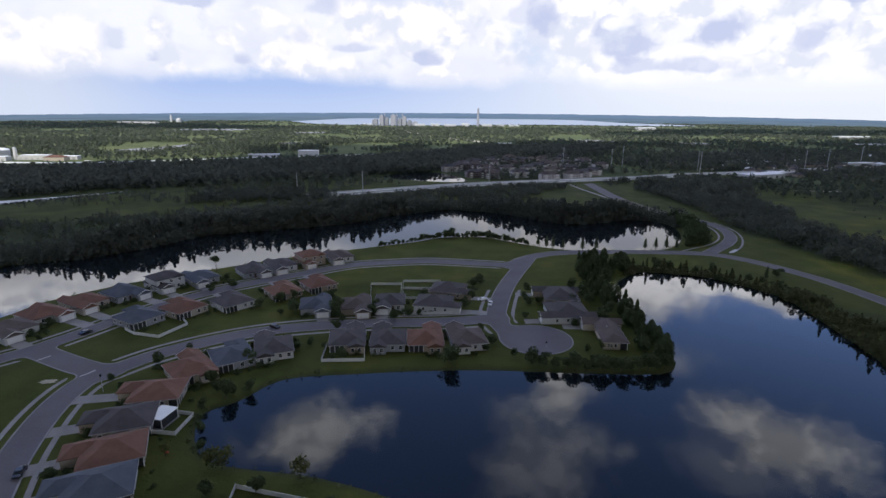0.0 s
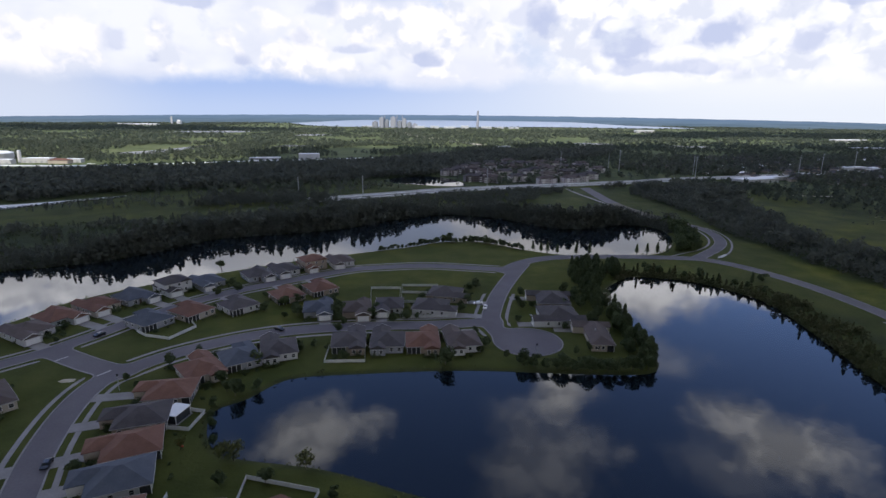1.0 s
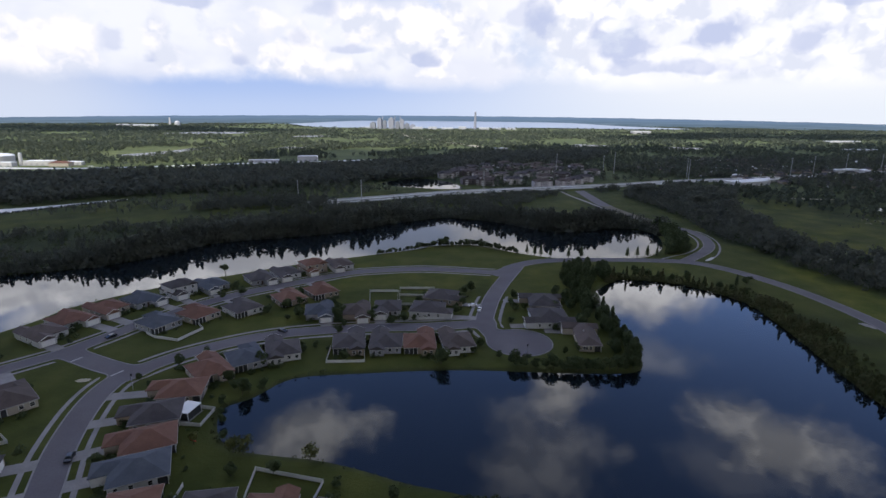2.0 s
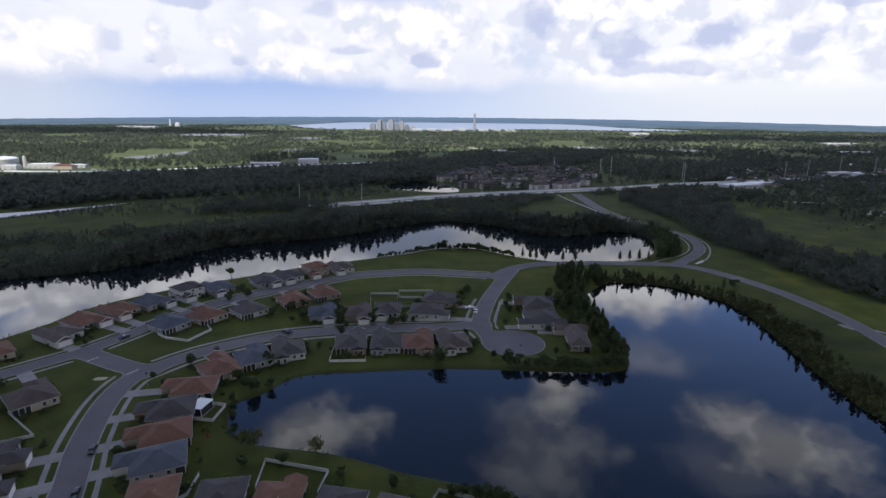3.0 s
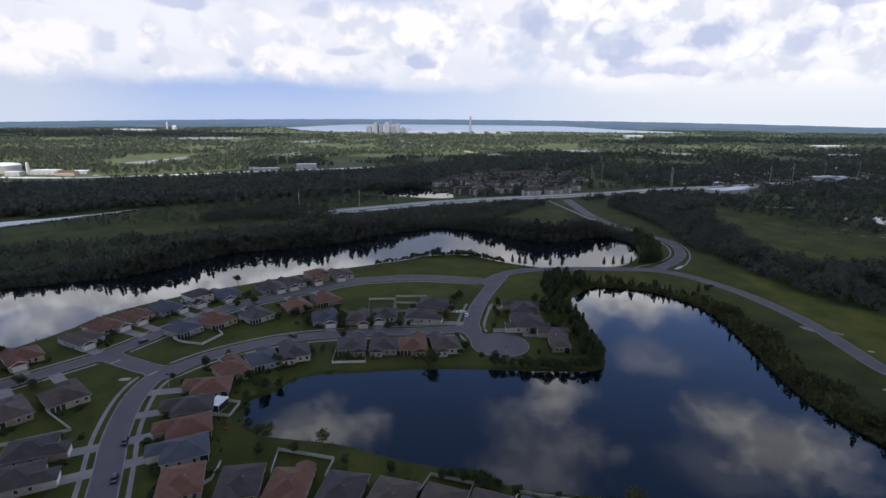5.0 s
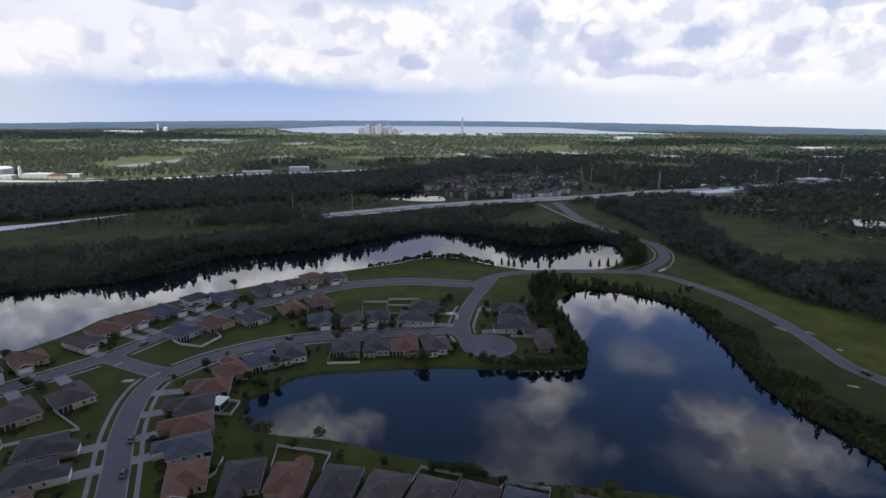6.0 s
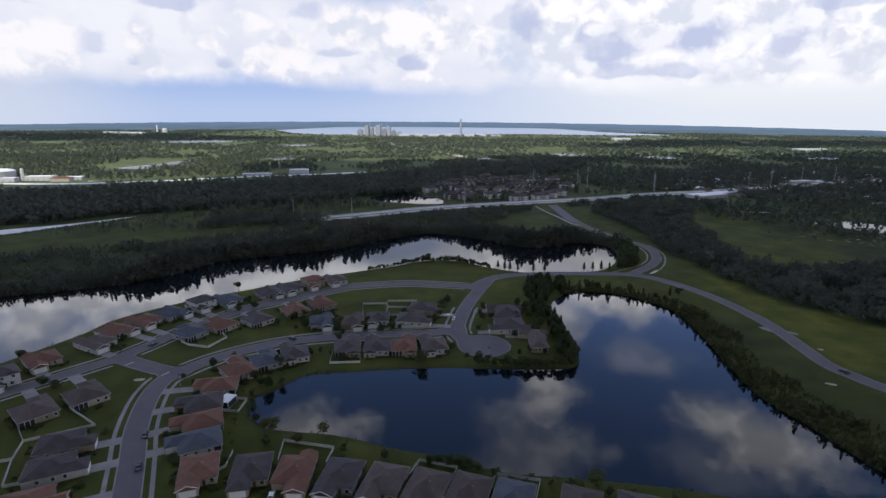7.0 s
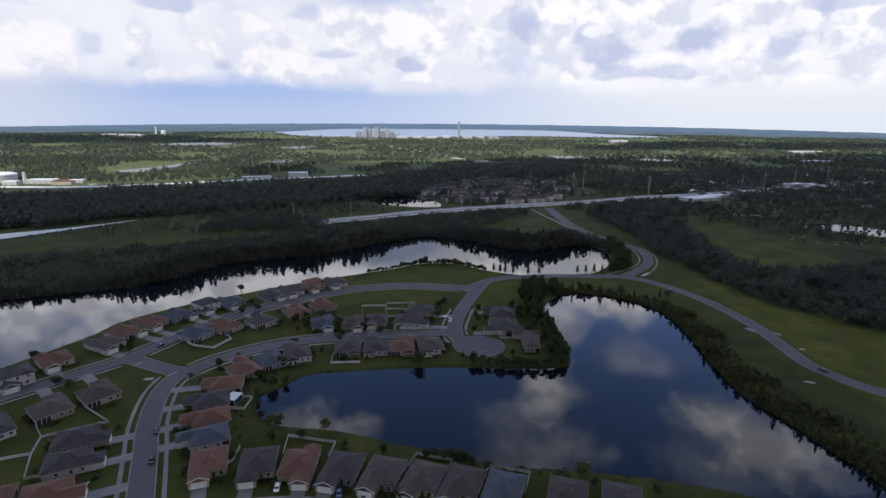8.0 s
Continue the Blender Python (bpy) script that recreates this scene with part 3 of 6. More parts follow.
def build_water():
    x0, x1, y0, y1 = -420, 240, 30, 480
    tagged(new("water", mesh_of("water", [(x0, y0, -0.6), (x1, y0, -0.6), (x1, y1, -0.6), (x0, y1, -0.6)], [(0, 1, 2, 3)], WATER)), "dark calm lake mirroring clouds and sky", "water", kind="structure")
    # the canal is a pale opaque strip, its sky reflection painted in
    for name, ring, z, mat, label in (("canal_strip", CANAL, 0.12, PALE_SURFACE, "bright pale canal along the forest, sky reflection in its colour"), ("water_pond", POND_2, 0.05, WATER, "bright retention pond beside the highway"),
                                      ("water_marsh", POND_3, 0.05, WATER, "pale shallow pond in a field"), *(("water_far_pond", r, 0.55, RIPPLED, "bright pond on the distant plain") for r in FAR_PONDS),
                                      ("water_bay", BAY, 0.6, BAY_SHEEN, "wide bright bay far off")):
        tagged(new(name, mesh_of(name, [(x, y, z + (max(0.0, y - 3400) * 0.024 * min(1.0, max(0.0, (x + 1250) / 500)) if ring is BAY else 0)) for x, y in ring], [range(len(ring))], mat)), label, "water" if name.startswith("water") else "sand road", kind="structure")


def build_roads():
    xs, ys = np.arange(-230, 280, 1.0), np.arange(26, 470, 1.0)
    gx, gy = np.meshgrid(xs, ys, indexing="ij")
    q = np.stack([gx.ravel(), gy.ravel()], 1)
    field = np.full(len(q), 60.0)
    lanes = np.full(len(q), 60.0)
    for name, (line, half) in ROADS.items():
        near = np.nonzero(((q > line.min(0) - 30) & (q < line.max(0) + 30)).all(1))[0]
        d = np.full(len(q), 60.0)
        d[near] = line_distance(q[near], line) - half
        k = 0.5 if name.startswith("boulevard") else 4.0
        h = np.clip(0.5 + 0.5 * (field - d) / k, 0, 1)
        field = field + (d - field) * h - k * h * (1 - h)
        if name in ("lane_north", "lane_south", "stem", "street_south"):
            lanes = np.minimum(lanes, np.where((name == "stem") & (q[:, 1] > 240), 60.0, d))
    f = field.reshape(gx.shape)
    v, faces, rim = region(xs, ys, f, 0.03)
    tagged(new("road", mesh_of("road", v, faces, ASPHALT)), "grey-blue asphalt streets of a housing estate", "road", kind="structure")
    # kerbs: a raised rim along the asphalt's outline
    fx, fy = np.gradient(f)
    kv, kf, at = [], [], {}

    def rib(k):
        if k not in at:
            x, y, _ = v[k]
            i, j = min(int(x - xs[0]), len(xs) - 2), min(int(y - ys[0]), len(ys) - 2)
            nx, ny = fx[i:i + 2, j:j + 2].mean(), fy[i:i + 2, j:j + 2].mean()
            s = math.hypot(nx, ny) or 1
            nx, ny = nx / s, ny / s
            at[k] = len(kv)
            kv.extend([(x, y, 0.0), (x, y, 0.14), (x + nx * 0.45, y + ny * 0.45, 0.15), (x + nx * 0.45, y + ny * 0.45, 0.0)])
        return at[k]

    for a, b in rim:
        i, j = rib(a), rib(b)
        kf.extend([(i, j, j + 1, i + 1), (i + 1, j + 1, j + 2, i + 2), (i + 2, j + 2, j + 3, i + 3)])
    tagged(new("kerb", mesh_of("kerb", kv, kf, CONCRETE)), "pale concrete kerb along the streets", "kerb", kind="structure")
    walk_field = np.maximum(np.abs(lanes - 3.1) - 0.75, 1.9 - field).reshape(gx.shape)
    v, faces, _ = region(xs, ys, walk_field, 0.05)
    tagged(new("pavement", mesh_of("pavement", v, faces, CONCRETE)), "pale concrete footpath along the lanes", "pavement", kind="structure")
    return f


def ribbon(name, line, half, z, mat, label, category, kind="structure", offset=0.0):
    t = np.gradient(line, axis=0)
    t /= np.linalg.norm(t, axis=1)[:, None]
    nrm = np.column_stack([-t[:, 1], t[:, 0]])
    c = line + nrm * offset
    verts = [(*p, z) for p in c + nrm * half] + [(*p, z) for p in c - nrm * half]
    n = len(line)
    faces = [(i, i + n, i + n + 1, i + 1) for i in range(n - 1)]
    return tagged(new(name, mesh_of(name, verts, faces, mat)), label, category, kind=kind)


# ---- trees ----
def leaf_cloud(rng, count, size, shape):
    """count small leaf sprays as quads, placed by shape(rng) and lying roughly along the crown's surface."""
    verts, faces = [], []
    for i in range(count):
        c, n = (np.array(v, float) for v in shape(rng))
        n = n / max(np.linalg.norm(n), 1e-6) + rng.normal(size=3) * 0.42
        a = np.cross(n, rng.normal(size=3))
        a /= np.linalg.norm(a)
        b = np.cross(n, a)
        b /= np.linalg.norm(b)
        s = size * (0.6 + 0.8 * rng.rand())
        k = len(verts)
        verts += [tuple(c + a * s), tuple(c + b * s * 0.7), tuple(c - a * s), tuple(c - b * s * 0.7)]
        faces.append((k, k + 1, k + 2, k + 3))
    return verts, faces


def crown_shape(kind, height, radius, rng):
    """A function that gives places within an uneven crown, and the crown's outward direction there."""
    lobes = [(rng.uniform(-0.55, 0.55) * radius, rng.uniform(-0.55, 0.55) * radius, height * rng.uniform(0.3, 0.82), radius * rng.uniform(0.45, 0.75)) for _ in range(9)]
    lean, swell = rng.uniform(-0.05, 0.05, 2) * height, rng.uniform(0, 6.283, 3)

    def cone(r):
        t = r.rand() ** 0.75
        a, q = r.rand() * 6.283, math.sqrt(0.25 + 0.75 * r.rand())
        rad = radius * (1 - t) ** 0.8 * (0.75 + 0.35 * math.sin(t * 26 + a * 2)) * q
        return (rad * math.cos(a), rad * math.sin(a), height * (0.06 + 0.94 * t)), (math.cos(a), math.sin(a), 0.6)

    def spire(r):
        t = r.rand() ** 0.85
        a, q = r.rand() * 6.283, math.sqrt(0.35 + 0.65 * r.rand())
        rad = radius * (min(1.0, t * 5 + 0.35) * (1 - t) ** 0.7) * (0.8 + 0.22 * math.sin(t * 19 + a + swell[0]) + 0.15 * math.sin(3 * a + swell[1])) * q
        return (rad * math.cos(a) + lean[0] * t, rad * math.sin(a) + lean[1] * t, height * (0.04 + 0.96 * t)), (math.cos(a), math.sin(a), 0.45)

    def oblong(r):
        t, a, q = r.rand(), r.rand() * 6.283, math.sqrt(0.4 + 0.6 * r.rand())
        rad = radius * math.sin(math.pi * min(1.0, 0.12 + 0.88 * t ** 0.8)) ** 0.6 * (0.9 + 0.12 * math.sin(2 * a + swell[0]) + 0.1 * math.sin(t * 9 + 3 * a + swell[1])) * q
        return (rad * math.cos(a) + lean[0] * t, rad * math.sin(a) + lean[1] * t, height * (0.1 + 0.9 * t)), (math.cos(a), math.sin(a), 2.2 * t - 0.7)

    def pine(r):
        t = r.rand()
        a, q = r.rand() * 6.283, math.sqrt(r.rand())
        rad = radius * (0.35 + 0.65 * math.sin(math.pi * min(1, t * 1.1))) * q
        return (rad * math.cos(a), rad * math.sin(a), height * (0.3 + 0.7 * t)), (math.cos(a) * q, math.sin(a) * q, 0.3 + t)

    def round_(r):
        x, y, z, s = lobes[r.randint(len(lobes))]
        d = r.normal(size=3)
        d /= np.linalg.norm(d)
        s *= 0.55 + 0.45 * r.rand()
        return (x + d[0] * s, y + d[1] * s, z + d[2] * s * 0.8), (d[0] + x / radius, d[1] + y / radius, d[2] + 0.4)

    def bush(r):
        (x, y, z), n = round_(r)
        return (x, y, max(0.02, (z - 0.22 * height) * 1.15)), n

    def standard(r):
        (x, y, z), n = round_(r)
        return (x, y, 0.46 * height + 0.54 * z), n
    return {"standard": standard, "cone": cone, "spire": spire, "oblong": oblong, "pine": pine, "round": round_, "bush": bush}[kind]


def trunk_mesh(height, radius, limbs, rng):
    bm = bmesh.new()

    def limb(a, b, r0, r1, sides=5):
        a, b = Vector(a), Vector(b)
        turn = (b - a).to_track_quat("Z", "Y")
        rings = []
        for p, r in ((a, r0), (b, r1)):
            rings.append([bm.verts.new(p + turn @ Vector((r * math.cos(6.283 * k / sides), r * math.sin(6.283 * k / sides), 0))) for k in range(sides)])
        for k in range(sides):
            bm.faces.new([rings[0][k], rings[0][(k + 1) % sides], rings[1][(k + 1) % sides], rings[1][k]])

    limb((0, 0, -0.4), (0, 0, height * 0.5), radius, radius * 0.6)
    limb((0, 0, height * 0.5), (0.1, 0, height * 0.9), radius * 0.6, radius * 0.15)
    for _ in range(limbs):
        z, a = height * rng.uniform(0.3, 0.65), rng.uniform(0, 6.283)
        s = height * rng.uniform(0.15, 0.28)
        limb((0, 0, z), (s * math.cos(a), s * math.sin(a), z + s * 0.8), radius * 0.35, radius * 0.1, 4)
    return bm


def make_tree(kind, height, radius, leaves, size, mat, seed, label):
    rng = np.random.RandomState(seed)
    tree = tagged(new("tree"), label, "tree")
    part("trunk", trunk_mesh(height, 0.025 * height, 6, rng), BARK, tree)
    v, f = leaf_cloud(rng, leaves, size, crown_shape(kind, height, radius, rng))
    part("crown", mesh_of("crown", v, f, mat), mat, tree)
    return tree


def woodland(name, places, heights, protos, mat, label, seed, category="woodland"):
    """Many trees as one mesh: each place takes a prototype of unit height, turned and scaled."""
    rng = np.random.RandomState(seed)
    all_v, all_f, base = [], [], 0
    pick = rng.randint(len(protos), size=len(places))
    for k, (pv, pf) in enumerate(protos):
        sel = np.nonzero(pick == k)[0]
        if not len(sel):
            continue
        a = rng.rand(len(sel)) * 6.283
        h = heights[sel]
        w = h * (0.8 + 0.5 * rng.rand(len(sel)))
        x = (pv[None, :, 0] * np.cos(a)[:, None] - pv[None, :, 1] * np.sin(a)[:, None]) * w[:, None] + places[sel, 0][:, None]
        y = (pv[None, :, 0] * np.sin(a)[:, None] + pv[None, :, 1] * np.cos(a)[:, None]) * w[:, None] + places[sel, 1][:, None]
        z = pv[None, :, 2] * h[:, None] - 0.3
        all_v.append(np.stack([x, y, z], -1).reshape(-1, 3))
        all_f.append((pf[None] + (np.arange(len(sel)) * len(pv))[:, None, None] + base).reshape(-1, 4))
        base += len(sel) * len(pv)
    v, f = np.concatenate(all_v), np.concatenate(all_f)
    me = bpy.data.meshes.new(name)
    me.vertices.add(len(v))
    me.vertices.foreach_set("co", v.astype(np.float32).ravel())
    me.loops.add(f.size)
    me.loops.foreach_set("vertex_index", f.astype(np.int32).ravel())
    me.polygons.add(len(f))
    me.polygons.foreach_set("loop_start", (np.arange(len(f)) * 4).astype(np.int32))
    me.materials.append(mat)
    me.update(calc_edges=True)
    return tagged(new(name, me), label, category, kind="stuff")


def unit_protos(kind, leaves, size, radius, count, seed):
    out = []
    for k in range(count):
        rng = np.random.RandomState(seed + k)
        v, f = leaf_cloud(rng, leaves, size, crown_shape(kind, 1.0, radius, rng))
        out.append((np.array(v), np.array(f)))
    return out


def scatter(ring, spacing, seed, keep=None):
    """Uneven places within a ring."""
    rng = np.random.RandomState(seed)
    lo, hi = ring.min(0), ring.max(0)
    gx, gy = np.meshgrid(np.arange(lo[0], hi[0], spacing), np.arange(lo[1], hi[1], spacing))
    q = np.stack([gx.ravel(), gy.ravel()], 1) + rng.uniform(-0.5, 0.5, (gx.size, 2)) * spacing
    q = q[inside(q, ring)]
    return q if keep is None else q[keep(q, rng)]


# ---- houses ----
def hip_roof(bm, x0, x1, y0, y1, z, pitch, over=0.5, gable=""):
    """A hipped roof over a rectangle, with eaves of some thickness; gable: the sides ('s', 'n') whose slope stands upright."""
    x0, x1, y0, y1 = x0 - over, x1 + over, y0 - over, y1 + over
    w, d = x1 - x0, y1 - y0
    h = min(w, d) / 2
    top = z + h * pitch
    if w >= d:
        ridge = [(x0 + h, (y0 + y1) / 2, top), (x1 - h, (y0 + y1) / 2, top)]
    else:
        ridge = [((x0 + x1) / 2, y0 if "s" in gable else y0 + h, top), ((x0 + x1) / 2, y1 if "n" in gable else y1 - h, top)]
    low = [bm.verts.new(p) for p in ((x0, y0, z - 0.18), (x1, y0, z - 0.18), (x1, y1, z - 0.18), (x0, y1, z - 0.18))]
    e = [bm.verts.new(p) for p in ((x0, y0, z), (x1, y0, z), (x1, y1, z), (x0, y1, z))]
    a, b = (bm.verts.new(p) for p in ridge)
    for i in range(4):
        bm.faces.new([low[i], low[(i + 1) % 4], e[(i + 1) % 4], e[i]])
    bm.faces.new(low[::-1])
    if w >= d:
        for f in ((e[0], e[1], b, a), (e[2], e[3], a, b), (e[1], e[2], b), (e[3], e[0], a)):
            bm.faces.new(f)
    else:
        for f in ((e[1], e[2], b, a), (e[3], e[0], a, b), (e[0], e[1], a), (e[2], e[3], b)):
            bm.faces.new(f)
    return top


def window(parent, x, y, z, w, h, side):
    """A window in a wall that faces side ('s', 'n', 'e', 'w')."""
    turn = {"s": 0, "e": 90, "n": 180, "w": 270}[side]
    t = 0.09
    frame_ = boxes((-w / 2 - t, w / 2 + t, -0.07, 0.02, -h / 2 - t, -h / 2), (-w / 2 - t, w / 2 + t, -0.07, 0.02, h / 2, h / 2 + t), (-w / 2 - t, -w / 2, -0.07, 0.02, -h / 2, h / 2),
                   (w / 2, w / 2 + t, -0.07, 0.02, -h / 2, h / 2), (-w / 2, w / 2, -0.05, 0.02, -0.03, 0.03))
    ob = part("window", frame_, TRIM, parent, "white-framed sash window")
    ob.matrix_basis = pose(x, y, z, 0, 0, turn)
    part("pane", boxes((-w / 2, w / 2, -0.03, 0.015, -h / 2, h / 2)), GLASS, ob)


def make_house(w, d, roof, wall, style, label):
    """A one-storey (or two-storey) house that fronts -y: body, garage wing, porch, screened patio, roof."""
    house = tagged(new("house"), label, "house")
    tall = 5.9 if style == "two" else 3.0
    gw, gd = 6.4, 4.5
    gx = -w / 2 if style != "right" else w / 2 - gw
    f = -d / 2
    paint, tile = STUCCO[wall], ROOFS[roof]
    part("wall", boxes((-w / 2, w / 2, f + gd, d / 2 - 2.6, 0, tall), (-w / 2, w / 2 - 5.2, d / 2 - 2.6, d / 2, 0, 3.0), (gx, gx + gw, f, f + gd, 0, 3.0)), paint, house)
    bm = bmesh.new()
    top = hip_roof(bm, -w / 2, w / 2, f + gd, d / 2 - (0 if style != "two" else 2.6), tall, 0.4)
    if style == "two":
        hip_roof(bm, -w / 2, w / 2, d / 2 - 5.4, d / 2, 3.0, 0.4)
    hip_roof(bm, gx, gx + gw, f, f + gd + 5.0, 3.02, 0.42, 0.45, "s" if style != "hip" else "")
    if style == "two":
        hip_roof(bm, w / 2 - 5.2, w / 2, f + gd - 0.8, f + gd + 4.5, tall + 0.03, 0.5, 0.3, "s")
    part("roof", bm, tile, house)
    if style in ("left", "right"):
        s_ = 1 if style == "right" else -1
        rx = s_ * (w / 2 - 3.0)
        wing = part("rear_wing", boxes((rx - 2.7, rx + 2.7, d / 2 + 0.01, d / 2 + 2.2, 0, 3.0)), paint, house)
        rr = bmesh.new()
        hip_roof(rr, rx - 2.7, rx + 2.7, d / 2 - 4.5, d / 2 + 2.2, 3.03, 0.42, 0.4, "n")
        part("wing_roof", rr, tile, wing)
        window(house, rx - 1.2, d / 2 + 2.2, 1.6, 1.1, 1.3, "n")
        window(house, rx + 1.2, d / 2 + 2.2, 1.6, 1.1, 1.3, "n")
    # gable wall under the garage roof
    if style != "hip":
        g = bmesh.new()
        v = [g.verts.new(p) for p in ((gx, f - 0.02, 3.0), (gx + gw, f - 0.02, 3.0), (gx + gw / 2, f - 0.02, 3.0 + gw / 2 * 0.42),
                                      (gx, f - 0.30, 3.0), (gx + gw, f - 0.30, 3.0), (gx + gw / 2, f - 0.30, 3.0 + gw / 2 * 0.42))]
        for q in ((0, 1, 2), (5, 4, 3), (0, 3, 4, 1), (1, 4, 5, 2), (2, 5, 3, 0)):
            g.faces.new([v[i] for i in q])
        part("gable", g, paint, house)
        k = bmesh.new()
        for s in (-1, 1):
            cx = gx + gw / 2
            pts = [(cx, 3.02 + (gw / 2 + 0.45) * 0.42), (cx + s * (gw / 2 + 0.5), 3.0)]
            vv = [k.verts.new((px, yy, pz + dz)) for px, pz in pts for yy in (f - 0.52, f - 0.44) for dz in (-0.20, 0.03)]
            for q in ((0, 1, 5, 4), (2, 6, 7, 3), (0, 4, 6, 2), (1, 3, 7, 5), (0, 2, 3, 1), (4, 5, 7, 6)):
                k.faces.new([vv[i] for i in q])
        part("barge_board", k, TRIM, house, "white barge board")
    part("fascia", boxes((-w / 2 - 0.55, w / 2 + 0.55, d / 2 + 0.5, d / 2 + 0.56, 2.78, 3.0), (-w / 2 - 0.56, -w / 2 - 0.505, f + gd - 0.5, d / 2 + 0.5, tall - 0.2, tall - 0.01),
                         (w / 2 + 0.505, w / 2 + 0.56, f + gd - 0.5, d / 2 + 0.5, tall - 0.2, tall - 0.01)), FASCIA, house, "pale fascia board")
    gdoor = part("garage_door", boxes(*[(gx + 0.75, gx + gw - 0.75, f - 0.06, f + 0.02, 0.05 + 0.54 * i, 0.56 + 0.54 * i) for i in range(4)]), TRIM, house, "white panelled garage door")
    part("lintel", boxes((gx + 0.6, gx + gw - 0.6, f - 0.08, f + 0.01, 2.22, 2.4)), TRIM, gdoor)
    fx = gx + gw + 1.2 if gx < 0 else gx - 1.2
    part("front_door", boxes((fx - 0.5, fx + 0.5, f + gd - 0.06, f + gd + 0.02, 0.05, 2.15)), DOOR, house, "dark front door")
    wx = fx + (2.4 if gx < 0 else -2.4)
    window(house, wx, f + gd, 1.55, 1.3, 1.4, "s")
    for i, yy in enumerate((f + gd + 1.8, 0.6, d / 2 - 4.2)):
        window(house, w / 2, yy, 1.6, 1.0, 1.25, "e")
        window(house, -w / 2, yy, 1.6, 1.0, 1.25, "w")
    for xx in (-w / 2 + 1.5, -w / 2 + 4.4):
        window(house, xx, d / 2, 1.6, 1.2, 1.3, "n")
    if style == "two":
        for xx in (-w / 2 + 2.0, 0.2, w / 2 - 2.4):
            window(house, xx, f + gd, 4.5, 1.2, 1.3, "s")
            window(house, xx, d / 2 - 2.6, 4.7, 1.2, 1.2, "n")
    # screened patio under the roof at the back
    p = part("patio_screen", boxes((w / 2 - 5.1, w / 2 - 0.1, d / 2 - 2.5, d / 2 - 0.1, 0.0, 2.8)), SCREEN, house, "dark screened patio")
    for xx in (w / 2 - 5.15, w / 2 - 3.5, w / 2 - 1.8, w / 2 - 0.05):
        part("post", boxes((xx - 0.08, xx + 0.08, d / 2 - 0.16, d / 2, 0, 2.85)), TRIM, p)
    part("vent", boxes((1.0, 1.3, 1.0, 1.3, tall + 0.9, tall + 2.1)), METAL, house)
    return house


def facing(x, y, roads):
    """Degrees by which a house at x, y turns to front the nearest of the roads."""
    best = None
    for name in roads:
        line = ROADS[name][0]
        d = line - np.array((x, y))
        k = int(np.argmin((d ** 2).sum(1)))
        r = float((d[k] ** 2).sum())
        if best is None or r < best[0]:
            t = line[min(k + 2, len(line) - 1)] - line[max(k - 2, 0)]
            n = np.array((-t[1], t[0]))
            n = n if n @ d[k] > 0 else -n
            best = (r, n)
    n = best[1]
    return math.degrees(math.atan2(n[0], -n[1])), math.sqrt(best[0])


